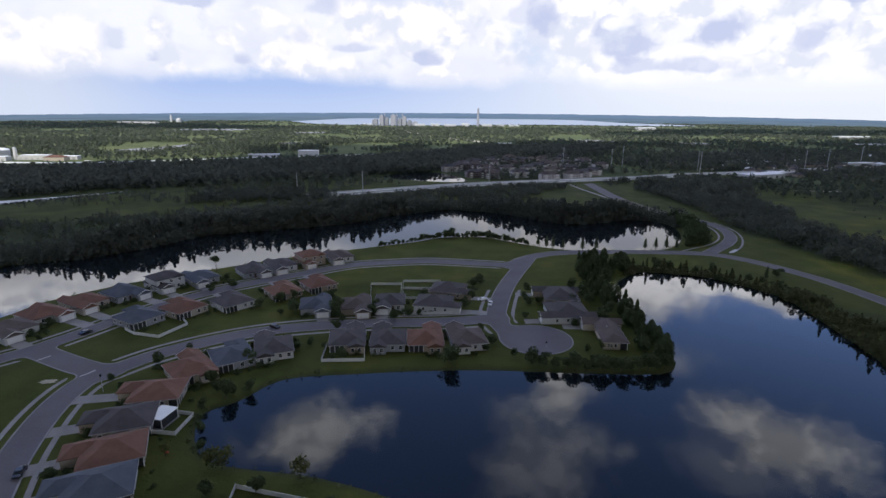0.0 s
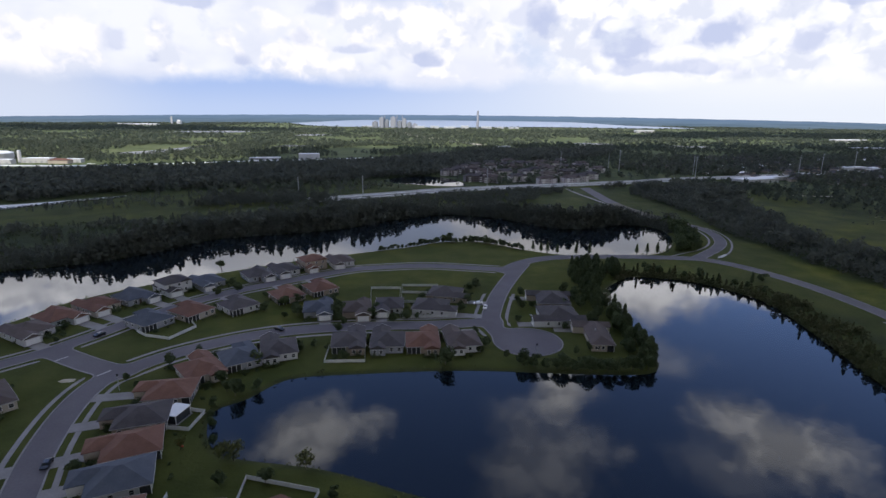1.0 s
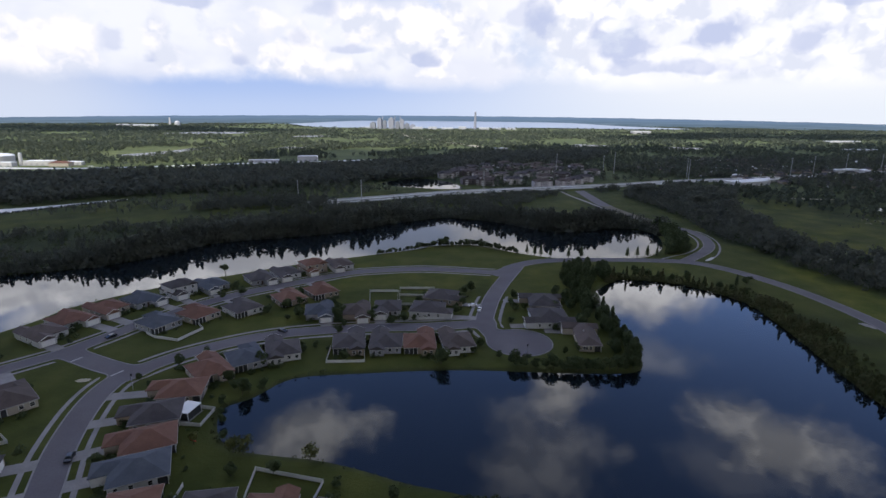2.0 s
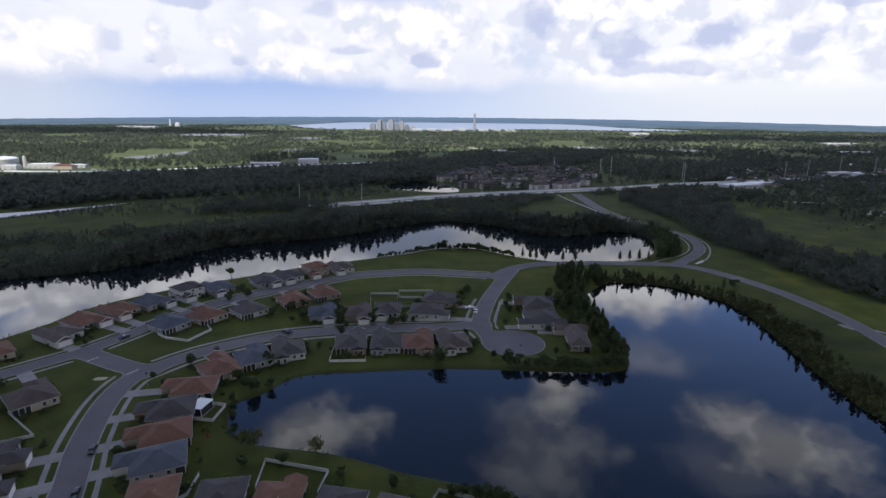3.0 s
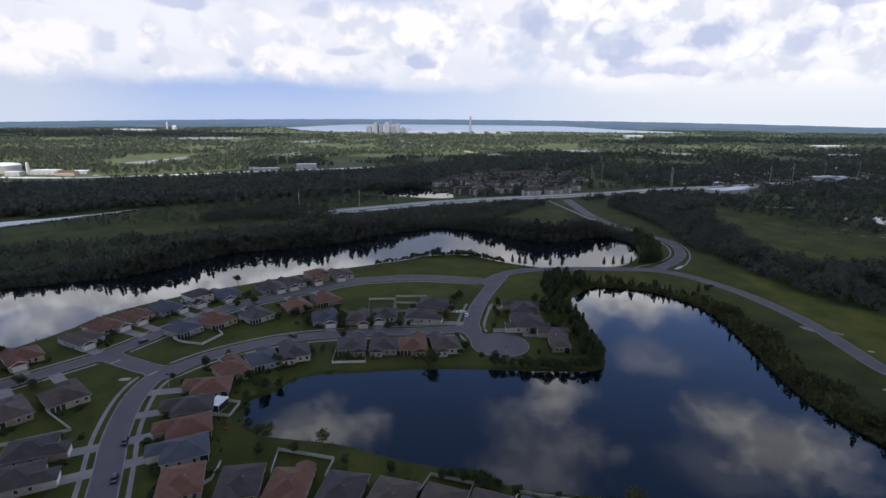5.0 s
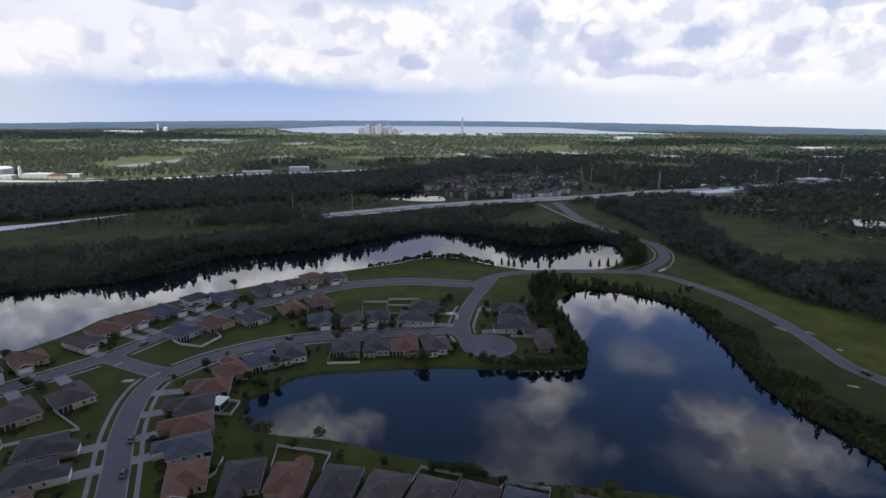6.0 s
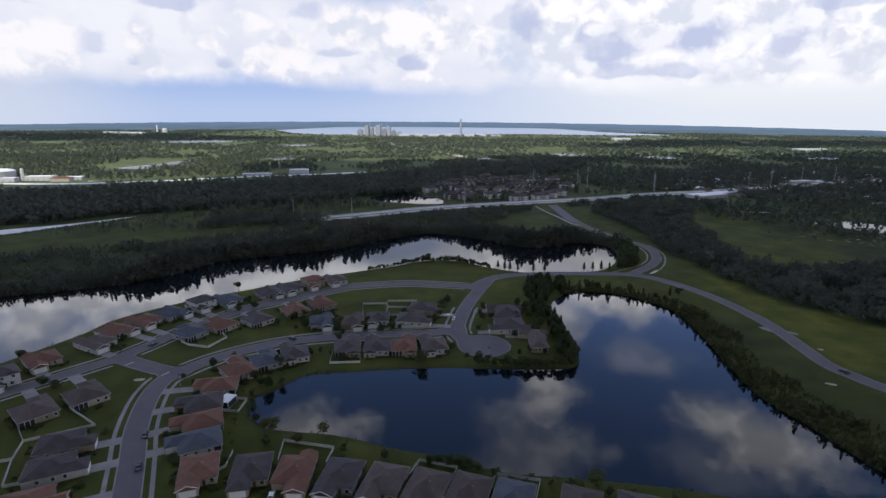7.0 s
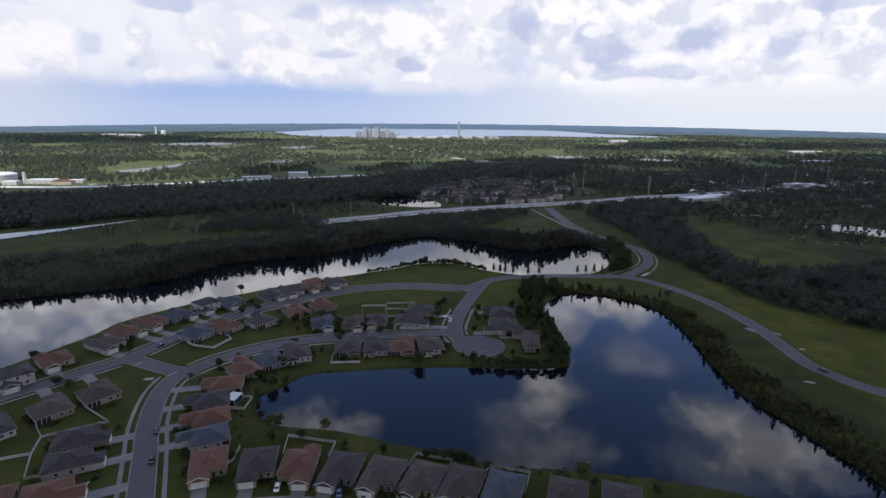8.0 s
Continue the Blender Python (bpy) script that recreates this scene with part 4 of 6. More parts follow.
HOUSES = [  # x, y, roof, wall, style, road
    (-70.7, 78.5, "terracotta", "cream", "front", "street_south"), (-53.4, 78, "slate", "tan", "hip", "street_south"), (-39, 76.5, "terracotta", "tan", "right", "street_south"),
    (-23.5, 74.5, "slate", "grey", "front", "street_south"), (-9.1, 71.5, "brown", "tan", "front", "street_south"), (4.8, 68.5, "brown", "cream", "front", "street_south"),
    (18.2, 66, "brown", "tan", "front", "street_south"), (31.6, 62.7, "blue", "grey", "hip", "street_south"), (52, 59, "brown", "tan", "front", "street_south"), (69, 56, "slate", "grey", "hip", "street_south"),
    (-85, 154, "terracotta", "cream", "left", "lane_south"), (-88, 137, "terracotta", "cream", "hip", "lane_south"), (-89, 122, "slate", "tan", "hip", "lane_south"),
    (-84, 108, "terracotta", "cream", "hip", "lane_south"), (-79.5, 95, "blue", "white", "hip", "lane_south"), (-74.5, 163.5, "blue", "grey", "hip", "lane_south"), (-62, 171.5, "slate", "white", "right", "lane_south"),
    (-125.2, 96.5, "slate", "tan", "hip", "lane_south"), (-119.4, 82.5, "slate", "white", "hip", "lane_south"), (-115.2, 65, "terracotta", "cream", "front", "lane_south"),
    (-153.5, 118.5, "brown", "tan", "hip", "lane_north"), (-166, 103, "slate", "white", "hip", "lane_north"), (-141, 131, "brown", "cream", "hip", "lane_north"), (-180.4, 163, "terracotta", "cream", "left", "lane_north"),
    (-185.5, 143, "slate", "white", "two", "lane_north"), (-127, 197.5, "blue", "grey", "hip", "lane_north"), (-114, 208.5, "terracotta", "cream", "hip", "lane_north"), (-96, 217, "slate", "white", "hip", "lane_north"),
    (-77.5, 232, "terracotta", "tan", "hip", "lane_north"), (-63.5, 243, "terracotta", "tan", "hip", "lane_north"),
    (-166, 183, "brown", "white", "left", "lane_north"), (-165, 198.5, "terracotta", "white", "right", "lane_north"), (-157, 213, "terracotta", "cream", "left", "lane_north"), (-147, 225, "blue", "grey", "right", "lane_north"),
    (-136, 240, "slate", "white", "two", "lane_north"), (-122.5, 249, "blue", "grey", "left", "lane_north"), (-101, 262, "slate", "grey", "right", "lane_north"), (-89, 272, "slate", "white", "left", "lane_north"),
    (-76, 283, "terracotta", "tan", "two", "lane_north"), (-61, 291, "brown", "white", "left", "lane_north"),
    (-56, 210.5, "blue", "grey", "right", "lane_south"), (-38.5, 210.5, "brown", "tan", "right", "lane_south"), (-24.2, 215.5, "slate", "white", "front", "lane_south"), (-2.5, 216, "slate", "white", "hip", "stem"),
    (4, 234, "slate", "tan", "hip", "stem"),
    (-36.5, 179, "slate", "tan", "left", "lane_south"), (-21, 179.5, "slate", "grey", "right", "lane_south"), (-7.4, 179.6, "terracotta", "tan", "left", "lane_south"), (8, 180.5, "brown", "white", "right", "lane_south"),
]
END_HOUSES = [  # at the ends of the streets: x, y, roof, wall, style, width, depth, degrees turned, driveway
    (51.0, 227.5, "slate", "tan", "left", 17.5, 19.0, -92, 8.0), (49.8, 206.5, "slate", "white", "right", 18.0, 20.5, -88, 6.5), (61.3, 185.5, "brown", "cream", "left", 23.5, 13.0, -94, 7.5),
    (-132.5, 58.5, "terracotta", "tan", "hip", 12.4, 17.0, 20, 0.0),
]
WALL_WORDS = {"cream": "cream", "white": "white", "tan": "tan", "grey": "grey"}
STYLE_WORDS = {"front": "gabled front garage", "left": "front-gabled garage wing", "right": "front-gabled garage wing", "hip": "plain hipped roof", "two": "two storeys"}


def build_houses():
    made = {}
    lots = []
    for x, y, roof, wall, style, road in HOUSES:
        turn, gap = facing(x, y, [road])
        w, d = (14.4, 20.0) if road == "stem" else (13.2, 19.0) if road == "lane_north" else (11.6, 18.2) if road == "street_south" else (12.4, 18.2)
        lots.append((x, y, roof, wall, style, w, d, turn, gap - d / 2 - ROADS[road][1]))
    for x, y, roof, wall, style, w, d, turn, length in lots + END_HOUSES:
        m = pose(x, y, 0, 0, 0, turn)
        key = (roof, wall, style, w)
        if key not in made:
            label = f"{WALL_WORDS[wall]} stucco house with {ROOF_WORDS[roof]} shingles and {STYLE_WORDS[style]}"
            made[key] = make_house(w, d, roof, wall, style, label)
            made[key]["group"] = "houses of the estate"
            made[key].matrix_basis = m
        else:
            copy_thing(made[key], m)
        # driveway from the garage to the kerb
        if length > 1.0:
            gx = -w / 2 + 3.2 if style != "right" else w / 2 - 3.2
            bm = boxes((gx - 2.4, gx + 2.4, -d / 2 - length, -d / 2 + 0.05, -0.05, 0.07))
            drive = part("driveway", bm, CONCRETE, None)
            drive.matrix_basis = m
            tagged(drive, "pale concrete driveway in front of a garage", "driveway", "driveways", "structure")


# ---- fences ----
def make_fence(points, closed=False):
    fence = tagged(new("fence"), "low white vinyl fence round a back garden", "fence", "garden fences")
    pts = [Vector((x, y, 0)) for x, y in points]
    for a, b in zip(pts, pts[1:]):
        n = max(1, round((b - a).length / 2.4))
        step = (b - a) / n
        ang = math.degrees(math.atan2(step.y, step.x))
        for i in range(n):
            p = a + step * i
            post = part("post", boxes((-0.07, 0.07, -0.07, 0.07, -0.2, 1.35)), VINYL, fence)
            post.matrix_basis = pose(p.x, p.y, 0, 0, 0, ang)
            s = step.length
            panel = part("panel", boxes((0.07, s - 0.07, -0.025, 0.025, 0.05, 1.2), (0.07, s - 0.07, -0.045, 0.045, 1.12, 1.25), (0.07, s - 0.07, -0.045, 0.045, 0.08, 0.2)), VINYL, fence)
            panel.matrix_basis = pose(p.x, p.y, 0, 0, 0, ang)
    return fence


FENCES = [
    [(-32.6, 213), (-36.8, 246), (-21.6, 246.4), (-19.6, 213)], [(-18.4, 207), (-21.0, 251), (-2.0, 251.5)], [(-20.2, 240), (-4, 239.4)], [(-19.1, 226), (-9.7, 226)], [(-17.6, 206.3), (3.2, 207.6)],
    [(-43.5, 175), (-42.7, 162), (-27.9, 162.8), (-29.5, 175)], [(-126, 188), (-120.2, 183.8), (-109, 180.8), (-103.9, 193.5), (-108.5, 199)],
    [(-79, 119.5), (-71.9, 118.7), (-71.3, 128.1), (-79, 129.7)], [(-47, 87), (-48, 98.5), (-28.7, 93.7), (-29.9, 85)], [(-1.8, 76), (2.6, 86.1), (15.7, 81.9), (12.5, 73)], [(24, 70), (28.9, 78.1), (43, 74.8), (39.1, 64)],
    [(-162, 80), (-148.5, 85.4), (-139.7, 88.6), (-143.5, 99.3), (-152, 108)], [(-143.1, 99.3), (-123.7, 109.6), (-142, 122.5)], [(-139.7, 88.6), (-132, 74.3), (-112, 81.6)], [(-64.5, 92), (-64, 84), (-67, 80)],
]


# ---- build ----
build_ground()
build_water()
ROAD_FIELD = build_roads()
def build_highway():
    t = np.gradient(HIGHWAY, axis=0)
    t /= np.linalg.norm(t, axis=1)[:, None]
    nrm = np.column_stack([-t[:, 1], t[:, 0]])
    verts, faces, n = [], [], len(HIGHWAY)
    for off, z in ((24, -0.2), (15, 1.2), (-15, 1.2), (-24, -0.2)):
        verts += [(*p, z) for p in HIGHWAY + nrm * off]
    for k in range(3):
        faces += [(k * n + i, (k + 1) * n + i, (k + 1) * n + i + 1, k * n + i + 1) for i in range(n - 1)]
    tagged(new("ground_embankment", mesh_of("ground_embankment", verts, faces, GROUND)), "grassy embankment of the highway", "embankment", kind="structure")
    for off in (7.5, -7.5):
        ribbon("road_highway", HIGHWAY, 4.9, 1.25, PALE_CONCRETE, "pale concrete highway carriageway", "highway", offset=off)
    for off in (-13.6, 0.0, 13.6):
        c = HIGHWAY + nrm * off
        verts = [(*(p + q * s), z) for s, z in ((0.3, 1.1), (0.15, 2.2), (-0.15, 2.2), (-0.3, 1.1)) for p, q in zip(c, nrm)]
        faces = [(k * n + i, (k + 1) * n + i, (k + 1) * n + i + 1, k * n + i + 1) for k in range(3) for i in range(n - 1)]
        tagged(new("highway_barrier", mesh_of("highway_barrier", verts, faces, PALE_CONCRETE)), "pale concrete barrier along the highway", "barrier", kind="structure")


build_highway()
build_houses()
for pts in FENCES:
    make_fence(pts)

CLEAR = [ROADS[k][0] for k in ("boulevard", "collector")]


def off_roads(q, rng):
    d = np.full(len(q), 1e3)
    for line in CLEAR:
        d = np.minimum(d, line_distance(q, line) - 9)
    d = np.minimum(d, line_distance(q, HIGHWAY) - 27)
    d = np.minimum(d, np.hypot((q[:, 0] - 440) * 0.8, q[:, 1] - 706) - 46)
    return d > 0


SHORE_HEIGHTS = ((-420, -250, -228, -220, -212, -183, -168, -121, -102, -80, -67, -42, -33, 0, 31, 55, 91, 140, 158, 172, 195),
                 (8, 8.5, 8, 12, 16, 18.5, 15.5, 15.5, 18, 12, 18, 16.5, 12.5, 8.5, 10.5, 14.5, 18, 18, 12, 7, 6.5))


def build_woods():
    shore_trees = unit_protos("round", 150, 0.072, 0.42, 4, 211) + unit_protos("pine", 130, 0.055, 0.26, 3, 221) + unit_protos("cone", 150, 0.064, 0.23, 6, 231)
    mixed = unit_protos("round", 105, 0.062, 0.42, 3, 11) + unit_protos("pine", 95, 0.06, 0.30, 3, 21) + unit_protos("cone", 105, 0.055, 0.26, 4, 31)
    broad = unit_protos("round", 72, 0.098, 0.52, 5, 71) + unit_protos("pine", 70, 0.075, 0.30, 2, 81)
    sparse = unit_protos("round", 24, 0.165, 0.42, 3, 41) + unit_protos("pine", 22, 0.155, 0.34, 3, 51)
    far = unit_protos("round", 9, 0.36, 0.95, 5, 61)
    spires = unit_protos("spire", 130, 0.056, 0.25, 5, 251) + unit_protos("spire", 120, 0.054, 0.19, 3, 261) + unit_protos("oblong", 130, 0.066, 0.30, 3, 271)
    rng = np.random.RandomState(5)
    q = scatter(FOREST_N, 4.6, 1, lambda q, r: off_roads(q, r) & (ring_distance(q, FOREST_N) < wander(q, 50, 54) * 7 - 3) & (wander(q, 60, 18) + 0.5 * wander(q, 24, 55) > np.interp(q[:, 0], (-240, -190, -150), (0.15, -0.1, -0.55))))
    q = q[ring_distance(q, POND) >= 13]
    woodland("woodland", q, rng.uniform(6.5, 12.0, len(q)) * np.interp(q[:, 0], (-260, -200, -150), (0.6, 0.8, 1.0)) * np.clip(0.9 + 0.28 * wander(q, 38, 56), 0.5, 1.3), mixed, WOODS, "dark mixed pines and cypresses north of the pond", 1)
    far_bank = np.array([(-430, 225), (-280, 235), (-190, 270), (-60, 380), (0, 420), (60, 400), (90, 375), (140, 375), (172, 385), (200, 395), (200, 470), (-430, 470)], float)
    q = scatter(far_bank, 4.2, 19, lambda q, r: off_roads(q, r) & (ring_distance(q, POND) < 15) & (ring_distance(q, POND) > 3.5))
    woodland("woodland", q, rng.uniform(0.6, 1.0, len(q)) * np.interp(q[:, 0], *SHORE_HEIGHTS), shore_trees, WOODS, "dark cypresses and oaks along the far pond shore", 6)
    q = scatter(far_bank, 2.7, 43, lambda q, r: off_roads(q, r) & (ring_distance(q, POND) < 3.8) & (ring_distance(q, POND) > 0.3))
    woodland("woodland", q, (0.5 + 0.55 * rng.rand(len(q)) ** 1.4 + 0.12 * wander(q, 22, 44)) * np.interp(q[:, 0], *SHORE_HEIGHTS), spires, WOODS, "row of pointed dark cypresses on the pond's edge", 45)
    q = scatter(far_bank, 1.9, 29, lambda q, r: off_roads(q, r) & (ring_distance(q, POND) < 3.5) & (ring_distance(q, POND) > -0.8))
    woodland("undergrowth", q, rng.uniform(0.25, 0.55, len(q)) * np.interp(q[:, 0], *SHORE_HEIGHTS), unit_protos("bush", 30, 0.19, 0.46, 4, 241), WOODS, "dense dark thicket at the pond's edge", 18, "undergrowth")
    bank_line = smooth_line([(-440, 418), (-422, 438.7), (-402, 460.7), (-386, 480.7), (-368, 502.7), (-338, 538.7)], 2.0)
    woodland("undergrowth", bank_line + rng.uniform(-0.8, 0.8, bank_line.shape), np.linspace(2.3, 3.3, len(bank_line)) * rng.uniform(0.8, 1.2, len(bank_line)), unit_protos("bush", 26, 0.2, 0.55, 4, 301), WOODS, "low dark hedge along the canal", 48, "undergrowth")
    q = scatter(APARTMENTS, 17.0, 49, off_roads)
    woodland("woodland", q, rng.uniform(4.5, 8.5, len(q)), broad, WOODS, "dark trees between the apartment blocks", 50)
    q = scatter(np.array([(255, 640), (300, 655), (420, 705), (560, 760), (700, 830), (700, 800), (560, 720), (420, 660), (300, 610)], float), 5.5, 52, lambda q, r: (line_distance(q, HIGHWAY) > 18) & (np.hypot((q[:, 0] - 440) * 0.8, q[:, 1] - 706) > 46))
    woodland("woodland", q, rng.uniform(4.0, 8.0, len(q)), broad, WOODS, "dark thicket below the highway", 53)
    meadow = np.array([(-460, 440), (-330, 448), (-220, 488), (-120, 505), (-100, 530), (-75, 640), (-125, 660), (-366, 535)], float)
    q = scatter(meadow, 9.5, 20, lambda q, r: off_roads(q, r) & (wander(q, 60, 21) > -0.3) & (ring_distance(q, CANAL) > 30))
    woodland("woodland", q, rng.uniform(4, 10.0, len(q)), mixed, WOODS, "scattered trees on the wet meadow", 7)
    end = np.array([(-245, 470), (-170, 482), (-118, 495), (-100, 528), (-150, 560), (-205, 548), (-250, 510)], float)
    q = scatter(end, 4.5, 27, lambda q, r: (ring_distance(q, end) < wander(q, 40, 61) * 7 - 4) & (wander(q, 26, 62) > -0.5))
    woodland("woodland", q, rng.uniform(7, 11.0, len(q)), mixed, WOODS, "dark trees at the highway's cutting", 17)
    belt = np.array([(-150, 470), (-112, 515), (-50, 545), (0, 578), (75, 610), (120, 630), (140, 600), (108, 560), (84, 520), (66, 505), (34, 512), (-27, 494), (-78, 470), (-110, 458)], float)
    q = scatter(belt, 6.0, 35, lambda q, r: off_roads(q, r) & (wander(q, 40, 36) > -0.6))
    woodland("woodland", q, rng.uniform(4.0, 8.5, len(q)), broad, WOODS, "dark low wood between the pond and the highway", 37)
    verge = np.array([(-130, 503), (-54, 545), (78, 610), (165, 640), (200, 654), (300, 690), (360, 715), (370, 700), (300, 650), (78, 592), (-54, 530)], float)
    q = scatter(verge, 5.0, 38, lambda q, r: (line_distance(q, HIGHWAY) > 17.5) & (wander(q, 30, 39) > -0.1) & (np.abs(q[:, 0] - 175) > 22))
    woodland("woodland", q, rng.uniform(2.5, 6.0, len(q)) + 3.0 * (q[:, 0] > 210), broad, WOODS, "dark bushes along the highway's foot", 40)
    field = np.array([(300, 205), (420, 140), (760, 250), (800, 600), (560, 640), (380, 640), (350, 430), (395, 335)], float)
    q = scatter(field, 10.0, 22, lambda q, r: (wander(q, 80, 23) + wander(q, 25, 24) * 0.5 > 0.2) & (ring_distance(q, POND_3) > 8))
    woodland("woodland", q, rng.uniform(1.5, 4.5, len(q)), sparse, WOODS, "scrub and thickets over the far field", 8)
    q = scatter(SUBURB, 12.5, 25, off_roads)
    woodland("woodland", q, rng.uniform(6, 12.0, len(q)), sparse, WOODS, "dark garden trees of the far suburb", 9)
    q = scatter(FOREST_E, 5.2, 2, lambda q, r: off_roads(q, r) & (ring_distance(q, FOREST_E) < wander(q, 45, 26) * 12 + 2) & (wander(q, 38, 33) > -0.75))
    woodland("woodland", q, np.clip(rng.uniform(4.5, 10.0, len(q)) + wander(q, 30, 34) * 2.2, 3.0, 14.0), broad, WOODS, "dark scrubby woodland beside the meadow", 2)
    q = scatter(FOREST_W, 7.6, 3, off_roads)
    woodland("woodland", q, rng.uniform(10, 14, len(q)), sparse, WOODS, "dark pine forest beyond the highway", 3)

    def plain_keep(q, r):
        keep = off_roads(q, r) & (wander(q, 420, 12) + wander(q, 130, 13) * 0.5 > -0.6)
        for ring in (POND_2, CANAL, POND_3, *FAR_PONDS, BAY, FOREST_W, LAKE, POND, FOREST_N, FOREST_E):
            keep &= ring_distance(q, ring) > (40 if ring is POND_2 else 6)
        for ring in FAR_PONDS:
            keep &= ring_distance(q + np.array((0.0, 55.0)), ring) > 4
        keep &= (line_distance(q, WORKS_ROAD) > 48)
        keep &= ~((q[:, 1] > 2950) & (np.abs(q[:, 0] - 150) < 1500) & (r.rand(len(q)) < 0.85)) & (np.hypot(q[:, 0] + 720, (q[:, 1] - 880) * 2.5) > 140) & (np.hypot((q[:, 0] + 60) / 3.2, q[:, 1] - 1430 - q[:, 0] * 0.25) > 55)
        return keep
    near_ring = np.array([(-520, 560), (-160, 560), (-160, 600), (300, 640), (330, 560), (640, 200), (1000, 600), (1500, 1500), (-1500, 1500), (-1100, 480)], float)
    q = scatter(near_ring, 13.5, 4, plain_keep)
    woodland("woodland", q, rng.uniform(7, 12, len(q)), sparse, FAR_WOODS, "scattered woods and gardens of the far suburb", 4)
    far_ring = np.array([(-1600, 1450), (1600, 1450), (3900, 3600), (3200, 4500), (-3200, 4500), (-3900, 3600)], float)
    q = scatter(far_ring, 23.0, 5, plain_keep)
    woodland("woodland", q, rng.uniform(6, 10.5, len(q)), far, FAR_WOODS, "green woods of the distant plain", 5)


build_woods()


# ---- clouds overhead, whose shadow lies on the estate ----
def cloud_material():
    m = bpy.data.materials.new("cloud")
    m.use_nodes = True
    nt = m.node_tree
    nt.nodes.clear()
    a, b = nt.nodes.new("ShaderNodeBsdfDiffuse"), nt.nodes.new("ShaderNodeBsdfTranslucent")
    for n in (a, b):
        n.inputs["Color"].default_value = (0.82, 0.82, 0.85, 1)
    mixer, out = nt.nodes.new("ShaderNodeMixShader"), nt.nodes.new("ShaderNodeOutputMaterial")
    mixer.inputs[0].default_value = 0.30
    for s, d in ((a.outputs[0], mixer.inputs[1]), (b.outputs[0], mixer.inputs[2]), (mixer.outputs[0], out.inputs[0])):
        nt.links.new(s, d)
    return m


CLOUD = cloud_material()
CLOUD_BASE = 1200.0


def make_cloud(shadow, seed, base=CLOUD_BASE):
    """A flat-based cumulus that throws its shadow on the given stretch of land."""
    off = np.array((SUN_DIR.x, SUN_DIR.y)) / SUN_DIR.z * base
    ring = smooth_line(np.array(shadow, float), 80.0, True) + off
    lo, hi = ring.min(0) - 100, ring.max(0) + 100
    xs, ys = np.arange(lo[0], hi[0], 50.0), np.arange(lo[1], hi[1], 50.0)
    gx, gy = np.meshgrid(xs, ys, indexing="ij")
    q = np.stack([gx.ravel(), gy.ravel()], 1)
    f = ring_distance(q, ring) + wander(q, 420, seed) * 28 + wander(q, 150, seed + 1) * 14
    v, faces, _ = region(xs, ys, f.reshape(gx.shape), base)
    v = np.array(v)
    p = v[:, :2]
    deep = np.clip(-(ring_distance(p, ring) + wander(p, 420, seed) * 28) / 260, 0, 1)
    low, top = v.copy(), v.copy()
    low[:, 2] += (wander(p, 300, seed + 2) * 12) * deep
    top[:, 2] += (170 + wander(p, 260, seed + 3) * 60 + wander(p, 110, seed + 4) * 25) * np.sqrt(deep) + 2
    n = len(v)
    me = mesh_of("cloud", np.concatenate([low, top]).tolist(), [f[::-1] for f in faces] + [[k + n for k in f] for f in faces], CLOUD)
    tagged(new("cloud", me), "grey-based cumulus cloud drifting over the land", "cloud", kind="structure")


make_cloud([(-2600, -1900), (-2600, 560), (-1300, 700), (-700, 818), (-540, 852), (-415, 905), (-450, 1110), (-370, 1310), (-80, 1370), (110, 1470), (440, 1600), (1000, 1640), (2600, 1700), (2600, -1900)], 31)
make_cloud([(-4300, 2350), (-1500, 2380), (-900, 2480), (-760, 2760), (-1050, 3120), (-1500, 3230), (-2500, 3180), (-4300, 3250)], 41, 2600.0)

make_cloud([(650, 2080), (1500, 2150), (3300, 2320), (3500, 2800), (2200, 2720), (1500, 2760), (950, 2560)], 51, 2600.0)


